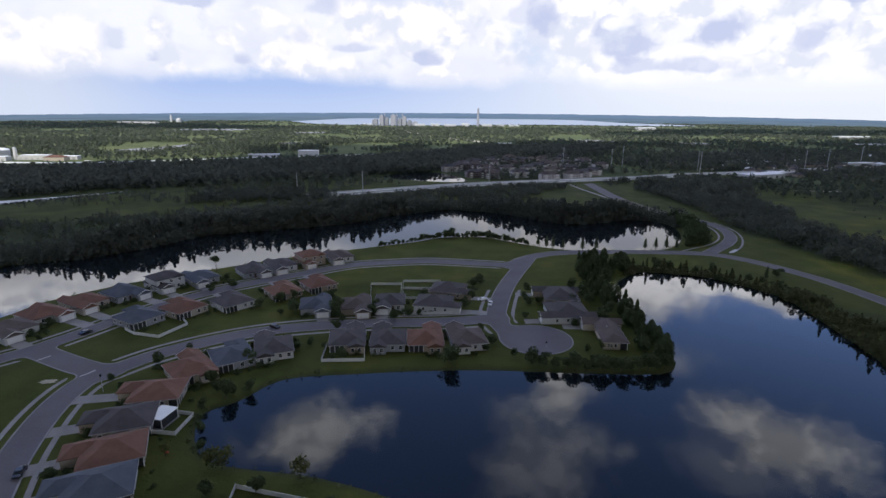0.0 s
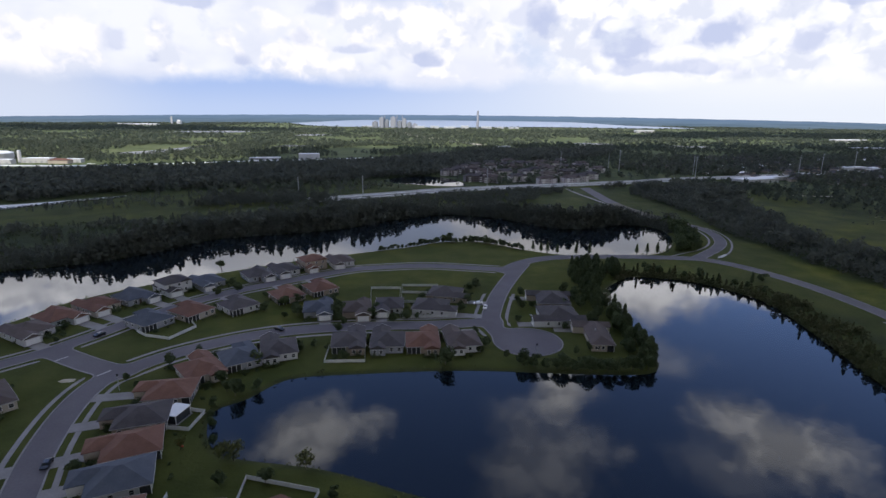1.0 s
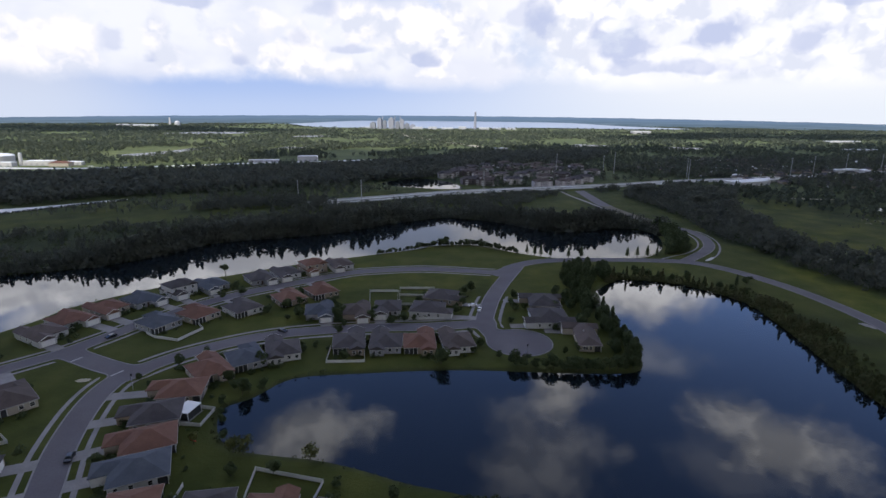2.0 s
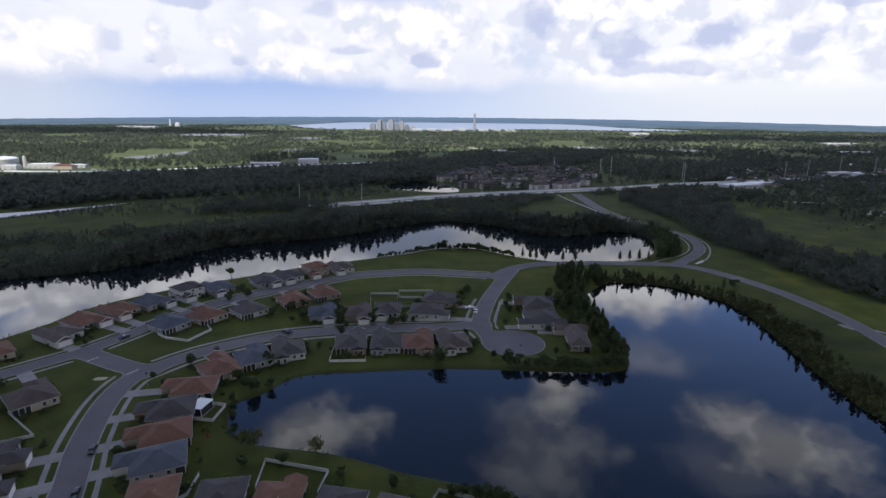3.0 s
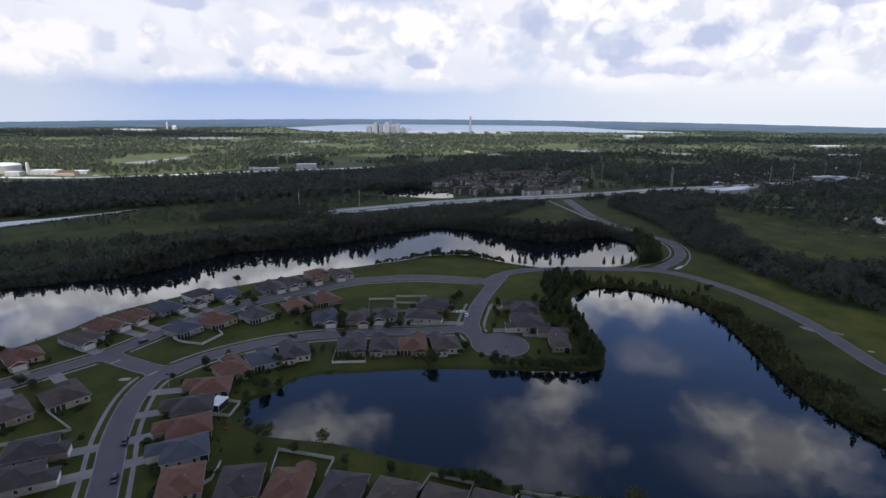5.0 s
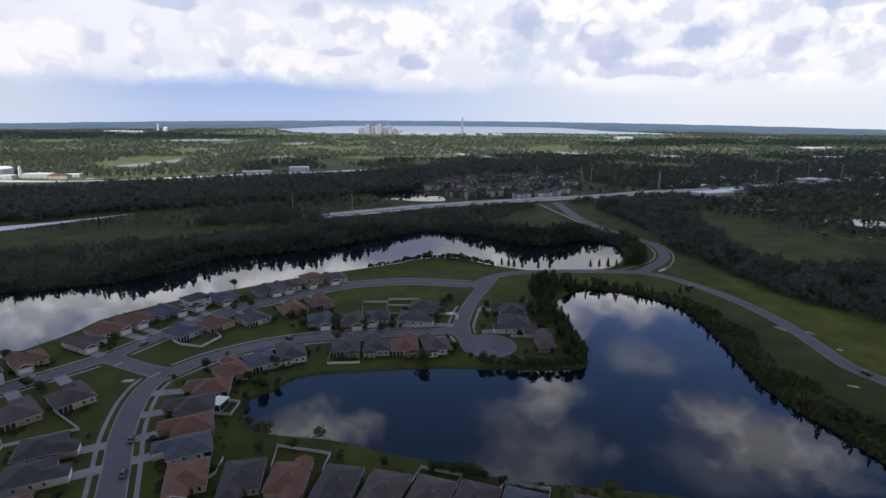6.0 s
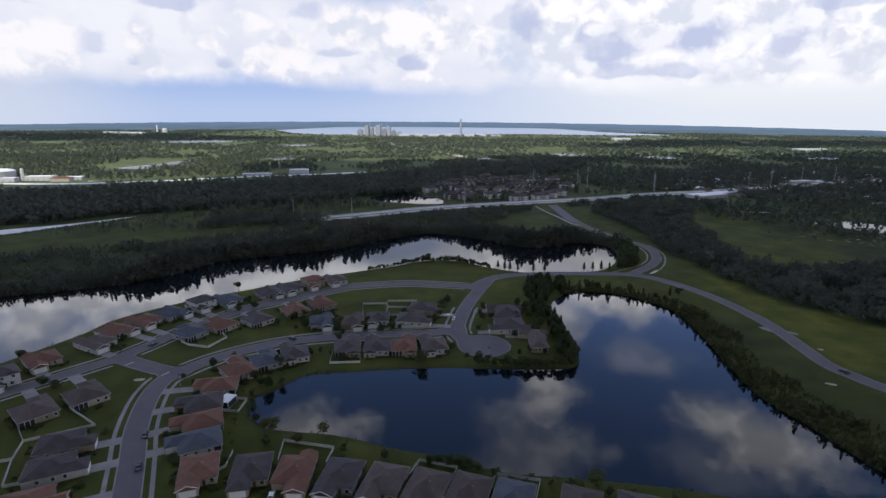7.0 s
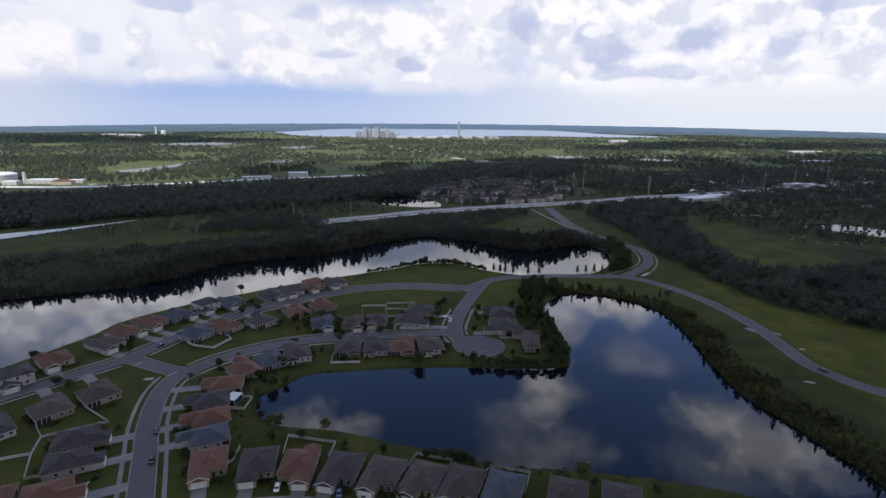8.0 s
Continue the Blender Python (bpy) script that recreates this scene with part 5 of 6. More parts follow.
# ---- the skyline ----
def build_backdrop():
    m = bpy.data.materials.new("painted_haze_glow")
    m.use_nodes = True
    b = m.node_tree.nodes["Principled BSDF"]
    n, cr = m.node_tree.nodes.new("ShaderNodeTexNoise"), m.node_tree.nodes.new("ShaderNodeValToRGB")
    g, mp = m.node_tree.nodes.new("ShaderNodeNewGeometry"), m.node_tree.nodes.new("ShaderNodeMapping")
    mp.inputs[3].default_value = (0.004, 0.004, 0.10)
    n.inputs["Scale"].default_value, n.inputs["Detail"].default_value = 1.0, 6
    link = m.node_tree.links.new
    sep, height, mixer = m.node_tree.nodes.new("ShaderNodeSeparateXYZ"), m.node_tree.nodes.new("ShaderNodeMapRange"), m.node_tree.nodes.new("ShaderNodeMix")
    mixer.data_type = "RGBA"
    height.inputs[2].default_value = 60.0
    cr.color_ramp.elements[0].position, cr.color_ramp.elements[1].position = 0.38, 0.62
    # the distance's blue haze is painted as emission, bluer towards the top
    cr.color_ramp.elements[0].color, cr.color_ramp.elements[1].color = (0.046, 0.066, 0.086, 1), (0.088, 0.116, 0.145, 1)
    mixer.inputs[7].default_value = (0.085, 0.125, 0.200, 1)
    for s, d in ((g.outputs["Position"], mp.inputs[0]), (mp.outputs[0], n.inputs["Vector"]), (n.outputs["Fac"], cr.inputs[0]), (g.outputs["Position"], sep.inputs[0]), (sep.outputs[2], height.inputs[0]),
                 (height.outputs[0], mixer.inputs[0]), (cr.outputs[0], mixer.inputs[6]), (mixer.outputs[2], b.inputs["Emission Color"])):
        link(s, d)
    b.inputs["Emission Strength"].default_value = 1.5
    b.inputs["Specular IOR Level"].default_value = 0.0
    b.inputs["Roughness"].default_value = 1.0
    b.inputs["Base Color"].default_value = (0.02, 0.03, 0.035, 1)
    verts, faces = [], []
    steps_ = np.linspace(-75, 75, 301)
    for i, a in enumerate(steps_):
        c = min(1.0, abs(a - 1) / 41)
        top = 71 - 30 * c ** 2 + 0.8 * math.sin(a * 2.1) + 0.7 * math.sin(a * 5.3 + 1) + 0.7 * math.sin(a * 13.7)
        x, y = math.sin(radians(a)), math.cos(radians(a))
        for r, z in ((4590, -2.0), (4640, top * 0.55), (4700, top)):
            verts.append((x * r, y * r - 60, z))
        if i:
            k = 3 * i
            faces += [(k - 3, k, k + 1, k - 2), (k - 2, k + 1, k + 2, k - 1)]
    tagged(new("backdrop", mesh_of("backdrop", verts, faces, m)), "glowing backdrop of a far shore with blue haze painted in", "skyline", kind="structure")


build_backdrop()

# ---- single trees ----
TREE_KINDS = {
    "oak": [make_tree("round", 1, 0.46, 950, 0.058, LEAF, 100 + k, "dense green broadleaf tree") for k in range(3)],
    "cypress": [make_tree("cone", 1, 0.27, 800, 0.046, LEAF, 110 + k, "slender conical green cypress") for k in range(3)],
    "poplar": [make_tree("oblong", 1, 0.34, 900, 0.046, LEAF, 140 + k, "dense oblong dark green tree") for k in range(3)],
    "standard": [make_tree("standard", 1, 0.30, 700, 0.042, LEAF, 150, "lone tree with a bare stem and a round crown")],
    "sapling": [make_tree("round", 1, 0.46, 520, 0.050, LEAF_PALE, 130 + k, "young yellow-green tree with a thin crown") for k in range(2)],
}
USED = set()


def plant(kind, x, y, height, seed, label="", z=0.0):
    protos = TREE_KINDS[kind]
    rng = random.Random(seed)
    proto = protos[rng.randrange(len(protos))]
    m = pose(x, y, z, 0, 0, rng.uniform(0, 360)) @ Matrix.Diagonal((height * rng.uniform(0.85, 1.15), height * rng.uniform(0.85, 1.15), height, 1))
    if proto.name not in USED:
        USED.add(proto.name)
        proto.matrix_basis = m
        tree = proto
    else:
        tree = copy_thing(proto, Matrix())
        tree.matrix_basis = m
    return tagged(tree, label)


def blocked(x, y, gap):
    for hx, hy, *_ in HOUSES + END_HOUSES:
        if math.hypot(hx - x, hy - y) < gap:
            return True
    return False


def build_trees():
    grove = np.array([(76, 291), (92, 294), (105, 283), (94, 266), (82, 246), (78, 230), (81, 212), (82, 192), (80, 168), (73, 162), (71, 174), (75, 190), (73, 214), (69, 240), (72, 262)], float)
    for i, (x, y) in enumerate(scatter(grove, 4.6, 7)):
        if not blocked(x, y, 9.5):
            plant("cypress" if i % 5 == 0 else "poplar", x, y, random.Random(i).uniform(6.0, 9.0), i, "dense dark tree of the lakeside grove")
    for i, (x, y) in enumerate(((48, 160), (51, 161), (54, 160), (57, 161), (60, 160), (63, 160.5), (66, 161), (69, 160.5), (72, 161), (75, 161.5), (77, 163), (79, 166), (45, 162), (42, 161.5), (80, 171), (38, 162), (34, 163), (30, 164))):
        plant("oak", x, y - (2.4 if x < 77 else 0.0), 4.0 + (i * 7 % 5) * 0.55, 200 + i, "round dark tree on the lake's edge")
    # cypresses between the pond and the street
    for i, (x, y) in enumerate(((129, 325), (136, 325.5), (143, 326), (150, 327), (158, 330), (97, 323), (61, 331), (66, 328), (70, 326.5), (76, 324), (88, 322))):
        plant("cypress", x, y, 6.2 + (i % 3) * 0.6, 300 + i, "conical cypress on the grassy bank of the pond")
    bank = smooth_line([(-42, 324), (-22, 336), (-3, 349), (12, 351.5), (27, 351), (40, 342), (54, 331)], 2.6)
    for i, (x, y) in enumerate(bank):
        plant("oak", x, y - 0.6 - (i * 7 % 3) * 0.5, (2.2 if x < -16 else 3.2) + (i * 5 % 7) * 0.32, 330 + i, "round dark bush on the bank of the pond")
    for i, (x, y, h) in enumerate(((1, 348.5, 6.4), (5, 349, 7.4), (20, 350, 5.4), (30, 347, 6.0))):
        plant("oak", x, y, h, 360 + i, "dense dark tree on the bank of the pond")
    ne = np.array([(158, 328), (170, 330), (180, 346), (188, 368), (191, 400), (188, 424), (180, 418), (180, 396), (177, 374), (167, 350)], float)
    for i, (x, y) in enumerate(scatter(ne, 4.4, 8)):
        plant("oak" if i % 3 else "cypress", x, y, 6 + (i * 3 % 5), 380 + i, "dark tree at the end of the pond")
    plant("standard", -123, 267, 9.5, 420, "lone bare-stemmed tree with a round crown beside the pond")
    # trees at the head and along the bank of the lake
    for i, (x, y) in enumerate(((112, 282), (118, 279), (125, 278), (131, 277), (138, 273), (145, 270), (152, 263), (158, 257), (163, 254), (170, 262), (177, 264), (166, 245), (168, 236))):
        plant("cypress" if i % 3 == 0 else "oak", x, y, 3.4 + (i * 3 % 4), 440 + i, "dark tree at the head of the lake")
    # garden and street trees
    spots = [("oak", 1.8, 162, 7.5), ("oak", 25, 168, 3), ("oak", 18, 178, 4), ("oak", -43.3, 190.6, 4.2), ("oak", -15.5, 204.5, 5.2), ("oak", -36, 164.5, 4.5), ("oak", 17.5, 250, 5), ("oak", 14, 245, 5),
             ("oak", -66, 138, 6.5), ("oak", -70, 141, 4), ("oak", -74, 146, 5), ("sapling", -57, 106.3, 5.2), ("sapling", -54, 105.6, 5.6), ("sapling", -34, 102.2, 5.4), ("sapling", -70, 110, 4), ("oak", -53.8, 96, 4.2),
             ("oak", -42.8, 97, 4.4), ("oak", -92.6, 101, 3.6), ("oak", -96, 121, 3.4), ("oak", -98, 160, 4.4), ("oak", -98.5, 141, 3.4), ("oak", -66.6, 160, 5.5), ("oak", -104, 240, 5), ("oak", -47.2, 206, 6.5), ("oak", -46.5, 212, 6.0), ("oak", -64.5, 207, 5.5), ("oak", -30.6, 206, 5.2), ("oak", -29.5, 214, 5.0), ("oak", -67, 213, 5.0), ("oak", -74, 219, 5.5), ("oak", -82, 214, 4.6), ("oak", -70, 226, 4.4), ("oak", -52, 226, 5.0), ("oak", -10, 229, 4.2), ("oak", 12, 226, 5.2), ("oak", 9, 216, 4.6), ("oak", -20.6, 200.6, 4.6), ("oak", -42.2, 198.4, 3.6),
             ("oak", -91, 167.5, 3.8), ("oak", -71, 132.5, 3.0), ("oak", -66.5, 121, 3.4), ("oak", -62.5, 112.6, 3.2), ("oak", -60.5, 142, 4.2), ("oak", -64.4, 139, 3.4), ("oak", -68.6, 125.5, 2.6), ("sapling", 60.8, 72.4, 6.2), ("oak", 15.6, 83.2, 5.0), ("oak", 12.2, 83.6, 4.4), ("oak", 17.6, 82.2, 4.4), ("oak", 20.8, 81.2, 4.2), ("oak", 6.4, 84.8, 3.6), ("oak", 22.6, 80.6, 3.4), ("oak", -25, 92.5, 2.8), ("oak", 46, 73.4, 2.6), ("oak", 19, 82, 4.6), ("oak", 9, 84.6, 4), ("oak", -10, 88.5, 3.4), ("oak", 28.4, 78, 3.4), ("oak", 40, 76.4, 2.4),
             ("oak", 52, 71, 4), ("oak", 64, 67.5, 3.4), ("oak", 83, 63.5, 4.5), ("oak", -45.5, 203, 4), ("oak", -33.8, 205, 3.2), ("oak", -11, 206, 3), ("oak", -194, 167, 6), ("oak", -158, 139, 4.5),
             ("oak", -166, 142, 5), ("oak", -158, 191.5, 3.4), ("oak", -57.8, 72.5, 3.6), ("oak", -2.5, 62, 4.4), ("oak", 12, 60, 3.8), ("oak", 34, 203, 3.6), ("oak", 40, 201, 3), ("oak", 38, 220, 4.5),
             ("oak", 37, 228, 4), ("oak", 14, 190, 3.4), ("oak", 15, 172, 3), ("oak", -50, 176, 3), ("oak", -54, 172, 3.4), ("oak", -107, 148, 2.6), ("oak", -88, 96, 3), ("oak", -125, 85, 3), ("oak", -133, 118, 3),
             ("oak", -152, 177, 3), ("oak", -112, 234, 4), ("oak", -110, 250, 4.5), ("oak", -70, 205, 3), ("oak", 72, 176, 4.5), ("oak", 76, 184, 5), ("oak", 58, 175, 3.5), ("oak", 52, 172, 3), ("oak", -84, 124, 3.2),
             ("oak", 40, 238, 4.5), ("oak", 43, 221, 4), ("oak", 58, 220.5, 5), ("oak", 62, 242, 6), ("oak", 58, 201, 4), ("oak", 66, 202, 6), ("oak", 70, 206, 7), ("oak", 53, 195, 3.4), ("oak", 66, 222, 6.5),
             ("oak", 65, 232, 7)]
    for i, (kind, x, y, h) in enumerate(spots):
        words = "young yellow-green tree beside the water" if kind == "sapling" else ("low dark garden bush on a lawn" if h < 3.5 else "leafy green garden tree on a lawn")
        plant(kind, x, y, h, 500 + i, words)


build_trees()


def build_bushes():
    spots = []
    for i, (x, y, roof, wall, style, road) in enumerate(HOUSES):
        turn, _ = facing(x, y, [road])
        rng = random.Random(700 + i)
        side = -1 if style == "right" else 1
        local = [(side * rng.uniform(0.5, 5.8), -rng.uniform(5.8, 8.6)) for _ in range(4)] + [(rng.choice((-1, 1)) * rng.uniform(7.0, 8.2), rng.uniform(-8, 7)) for _ in range(3)]
        local += [(rng.uniform(-5, 5), rng.uniform(11.8, 13)) for _ in range(2)] + [(side * rng.uniform(5.2, 7.0), -rng.uniform(8, 11))]
        for lx, ly in local:
            p = pose(x, y, 0, 0, 0, turn) @ Vector((lx, ly, 0))
            spot = np.array([[p.x, p.y]])
            clear = min(line_distance(spot, line)[0] - half for line, half in ROADS.values())
            if ring_distance(spot, LAKE)[0] > 2.5 and ring_distance(spot, POND)[0] > 2.5 and clear > 5.2 and not any(math.hypot(hx - p.x, hy - p.y) < 6.5 for hx, hy, *_ in HOUSES):
                spots.append((p.x, p.y))
    spots = np.array(spots)
    woodland("garden_bushes", spots, np.random.RandomState(3).uniform(1.1, 3.0, len(spots)), unit_protos("bush", 160, 0.10, 0.62, 4, 141), LEAF, "low dark garden bushes against the houses", 16, "bushes")


build_bushes()


def build_shrubs():
    protos = unit_protos("bush", 90, 0.11, 0.5, 4, 71) + unit_protos("cone", 60, 0.10, 0.32, 2, 81)
    rng = np.random.RandomState(9)
    box_ = np.array([(92, 45), (200, 45), (200, 300), (92, 300)], float)

    def band(q, r):
        d = ring_distance(q, LAKE)
        wide = 16 + wander(q, 60, 14) * 4 + np.clip((150 - q[:, 1]) / 12, 0, 5)
        return (d > 0.3) & (d < np.where(q[:, 1] > 255, 9, wide)) & (q[:, 0] > 96) & ~((q[:, 0] < 135) & (q[:, 1] < 100))
    q = scatter(box_, 2.25, 10, band)
    d = ring_distance(q, LAKE)
    woodland("shoreline_shrubs", q, rng.uniform(1.6, 4.4, len(q)) * (0.75 + 0.25 * np.sin(q[:, 1] * 0.21 + q[:, 0] * 0.13)), protos, SHRUB, "dense brown-green shrubs along the lake bank", 11, "shrubs")
    q = scatter(box_, 4.3, 46, lambda q, r: (ring_distance(q, LAKE) > 0.8) & (ring_distance(q, LAKE) < 5.5) & (q[:, 0] > 99) & ~((q[:, 0] < 140) & (q[:, 1] < 130)))
    woodland("shoreline_trees", q, rng.uniform(3.6, 7.6, len(q)), unit_protos("spire", 150, 0.060, 0.24, 5, 281) + unit_protos("oblong", 150, 0.065, 0.32, 2, 291), SHRUB, "small pointed trees along the lake bank", 47, "trees")
    q = scatter(box_, 1.35, 31, lambda q, r: (ring_distance(q, LAKE) > -0.5) & (ring_distance(q, LAKE) < 2.2) & (q[:, 0] > 96) & ~((q[:, 0] < 135) & (q[:, 1] < 100)))
    woodland("shoreline_shrubs", q, rng.uniform(1.0, 2.8, len(q)), unit_protos("bush", 40, 0.2, 0.5, 4, 171), SHRUB, "low dark shrubs hanging over the water", 32, "shrubs")
    # rushes and low growth on the other shores
    def fringe(q, r):
        d = np.minimum(ring_distance(q, LAKE), ring_distance(q, POND))
        return (d > 0.1) & (d < 1.8) & (r.rand(len(q)) < 0.5 + 0.4 * wander(q, 30, 15)) & (q[:, 0] < 150)
    allb = np.array([(-240, 45), (200, 45), (200, 420), (-240, 420)], float)
    q = scatter(allb, 1.6, 12, fringe)
    woodland("shoreline_reeds", q, rng.uniform(0.5, 1.3, len(q)), unit_protos("round", 14, 0.22, 0.6, 3, 91), SHRUB, "low reeds along the water's edge", 13, "reeds")
    # low scrub on the wet meadow north of the pond
    q = scatter(FOREST_N, 4.2, 14, lambda q, r: off_roads(q, r) & (q[:, 0] > -185))
    woodland("undergrowth", q, rng.uniform(1.5, 4.0, len(q)), unit_protos("bush", 20, 0.2, 0.55, 3, 95), WOODS, "dark undergrowth below the trees", 15, "undergrowth")
    q = scatter(FOREST_N, 4.6, 57, lambda q, r: (q[:, 0] < -175) & (wander(q, 34, 58) + 0.5 * wander(q, 12, 59) > -0.35))
    woodland("undergrowth", q, rng.uniform(0.8, 2.6, len(q)), unit_protos("bush", 20, 0.2, 0.6, 3, 97), SCRUB, "green scrub on the wet ground beside the pond", 60, "undergrowth")


SHRUB = material("shrub_leaves", [(0.053, 0.068, 0.033), (0.086, 0.095, 0.044), (0.123, 0.108, 0.062)], 0.9, 0.08, 0.8, 0.0, 0.7, spec=0.1, per_island=0.2, leafy=0.5)
SCRUB = material("marsh_scrub", [(0.050, 0.066, 0.030), (0.070, 0.088, 0.040), (0.094, 0.108, 0.052)], 0.9, 0.05, 0.6, 0.0, 0.7, spec=0.1, per_island=0.15, leafy=0.5)
build_shrubs()


# ---- far buildings ----
def make_apartments(seed):
    rng = random.Random(seed)
    block = tagged(new("apartment_building"), "three-storey apartment block with pinkish walls and grey roofs", "apartments", "apartment complex")
    wall = APARTMENT_WALLS
    part("wall", boxes((-17, 17, -7, 7, 0, 9.0), (-14, -7, -9, -7, 0, 9.0), (7, 14, -9, -7, 0, 9.0)), wall, block)
    bm = bmesh.new()
    hip_roof(bm, -17, 17, -7, 7, 9.0, 0.5, 0.6)
    hip_roof(bm, -14, -7, -9, 2, 9.02, 0.6, 0.4, "s")
    hip_roof(bm, 7, 14, -9, 2, 9.02, 0.6, 0.4, "s")
    part("roof", bm, ROOFS["brown"] if seed % 2 else ROOFS["slate"], block)
    for floor_ in range(3):
        for x in (-16, -4.5, -1.5, 1.5, 4.5, 15.6):
            part("window", boxes((x - 0.8, x + 0.8, -7.06, -6.9, floor_ * 3 + 0.9, floor_ * 3 + 2.3)), GLASS, block)
        for x in (-10.5, 10.5):
            part("balcony", boxes((x - 2.4, x + 2.4, -10.2, -9, floor_ * 3 + 0.05, floor_ * 3 + 1.1)), TRIM, block, "white balcony")
    return block


APARTMENT_WALLS = material("pinkish_stucco", [(0.17, 0.15, 0.155), (0.32, 0.29, 0.29), (0.58, 0.54, 0.54)], 0.9, 0.05, 0.6, per_object=0.8)


def make_far_house(roof, pale):
    house = tagged(new("house"), "small pale house among trees of a far suburb", "house", "far suburb")
    part("wall", boxes((-7, 7, -5.5, 5.5, 0, 3.4)), STUCCO["white" if pale else "tan"], house)
    bm = bmesh.new()
    hip_roof(bm, -7, 7, -5.5, 5.5, 3.4, 0.4, 0.5)
    part("roof", bm, PALE_ROOF if pale else ROOFS[roof], house)
    part("garage_door", boxes((-6, -1, -5.6, -5.45, 0, 2.4)), TRIM, house)
    return house


def make_shed_hall(x, y, w, d, h, turn, label, gabled=True):
    hall = tagged(new("warehouse"), label, "warehouse")
    part("wall", boxes((-w / 2, w / 2, -d / 2, d / 2, -0.5, h)), STUCCO["white"], hall)
    if gabled:
        bm = bmesh.new()
        hip_roof(bm, -w / 2, w / 2, -d / 2, d / 2, h, 0.12, 0.4)
    else:
        bm = boxes((-w / 2 - 0.3, w / 2 + 0.3, -d / 2 - 0.3, d / 2 + 0.3, h, h + 0.6))
    part("roof", bm, PALE_ROOF, hall)
    n = max(2, int(w / 9))
    for i in range(n):
        cx = -w / 2 + (i + 0.5) * w / n
        part("loading_door", boxes((cx - 1.8, cx + 1.8, -d / 2 - 0.1, -d / 2 + 0.05, 0, min(h - 0.6, 4.0))), METAL, hall)
    hall.matrix_basis = pose(x, y, 0, 0, 0, turn)


def cylinder_bm(r0, r1, z0, z1, sides=24, dome=0.0):
    bm = bmesh.new()
    rings = []
    prof = [(r0, z0), (r1, z1)] + ([(r1 * math.cos(a), z1 + dome * math.sin(a)) for a in (0.4, 0.8, 1.2, 1.5)] if dome else [])
    for r, z in prof:
        rings.append([bm.verts.new((r * math.cos(6.28319 * k / sides), r * math.sin(6.28319 * k / sides), z)) for k in range(sides)])
    for a, b in zip(rings, rings[1:]):
        for k in range(sides):
            bm.faces.new([a[k], a[(k + 1) % sides], b[(k + 1) % sides], b[k]])
    bm.faces.new(rings[-1])
    return bm


STEEL = material("weathered_steel", [(0.16, 0.17, 0.19), (0.26, 0.27, 0.29)], 0.7, 0.02, 0.2)


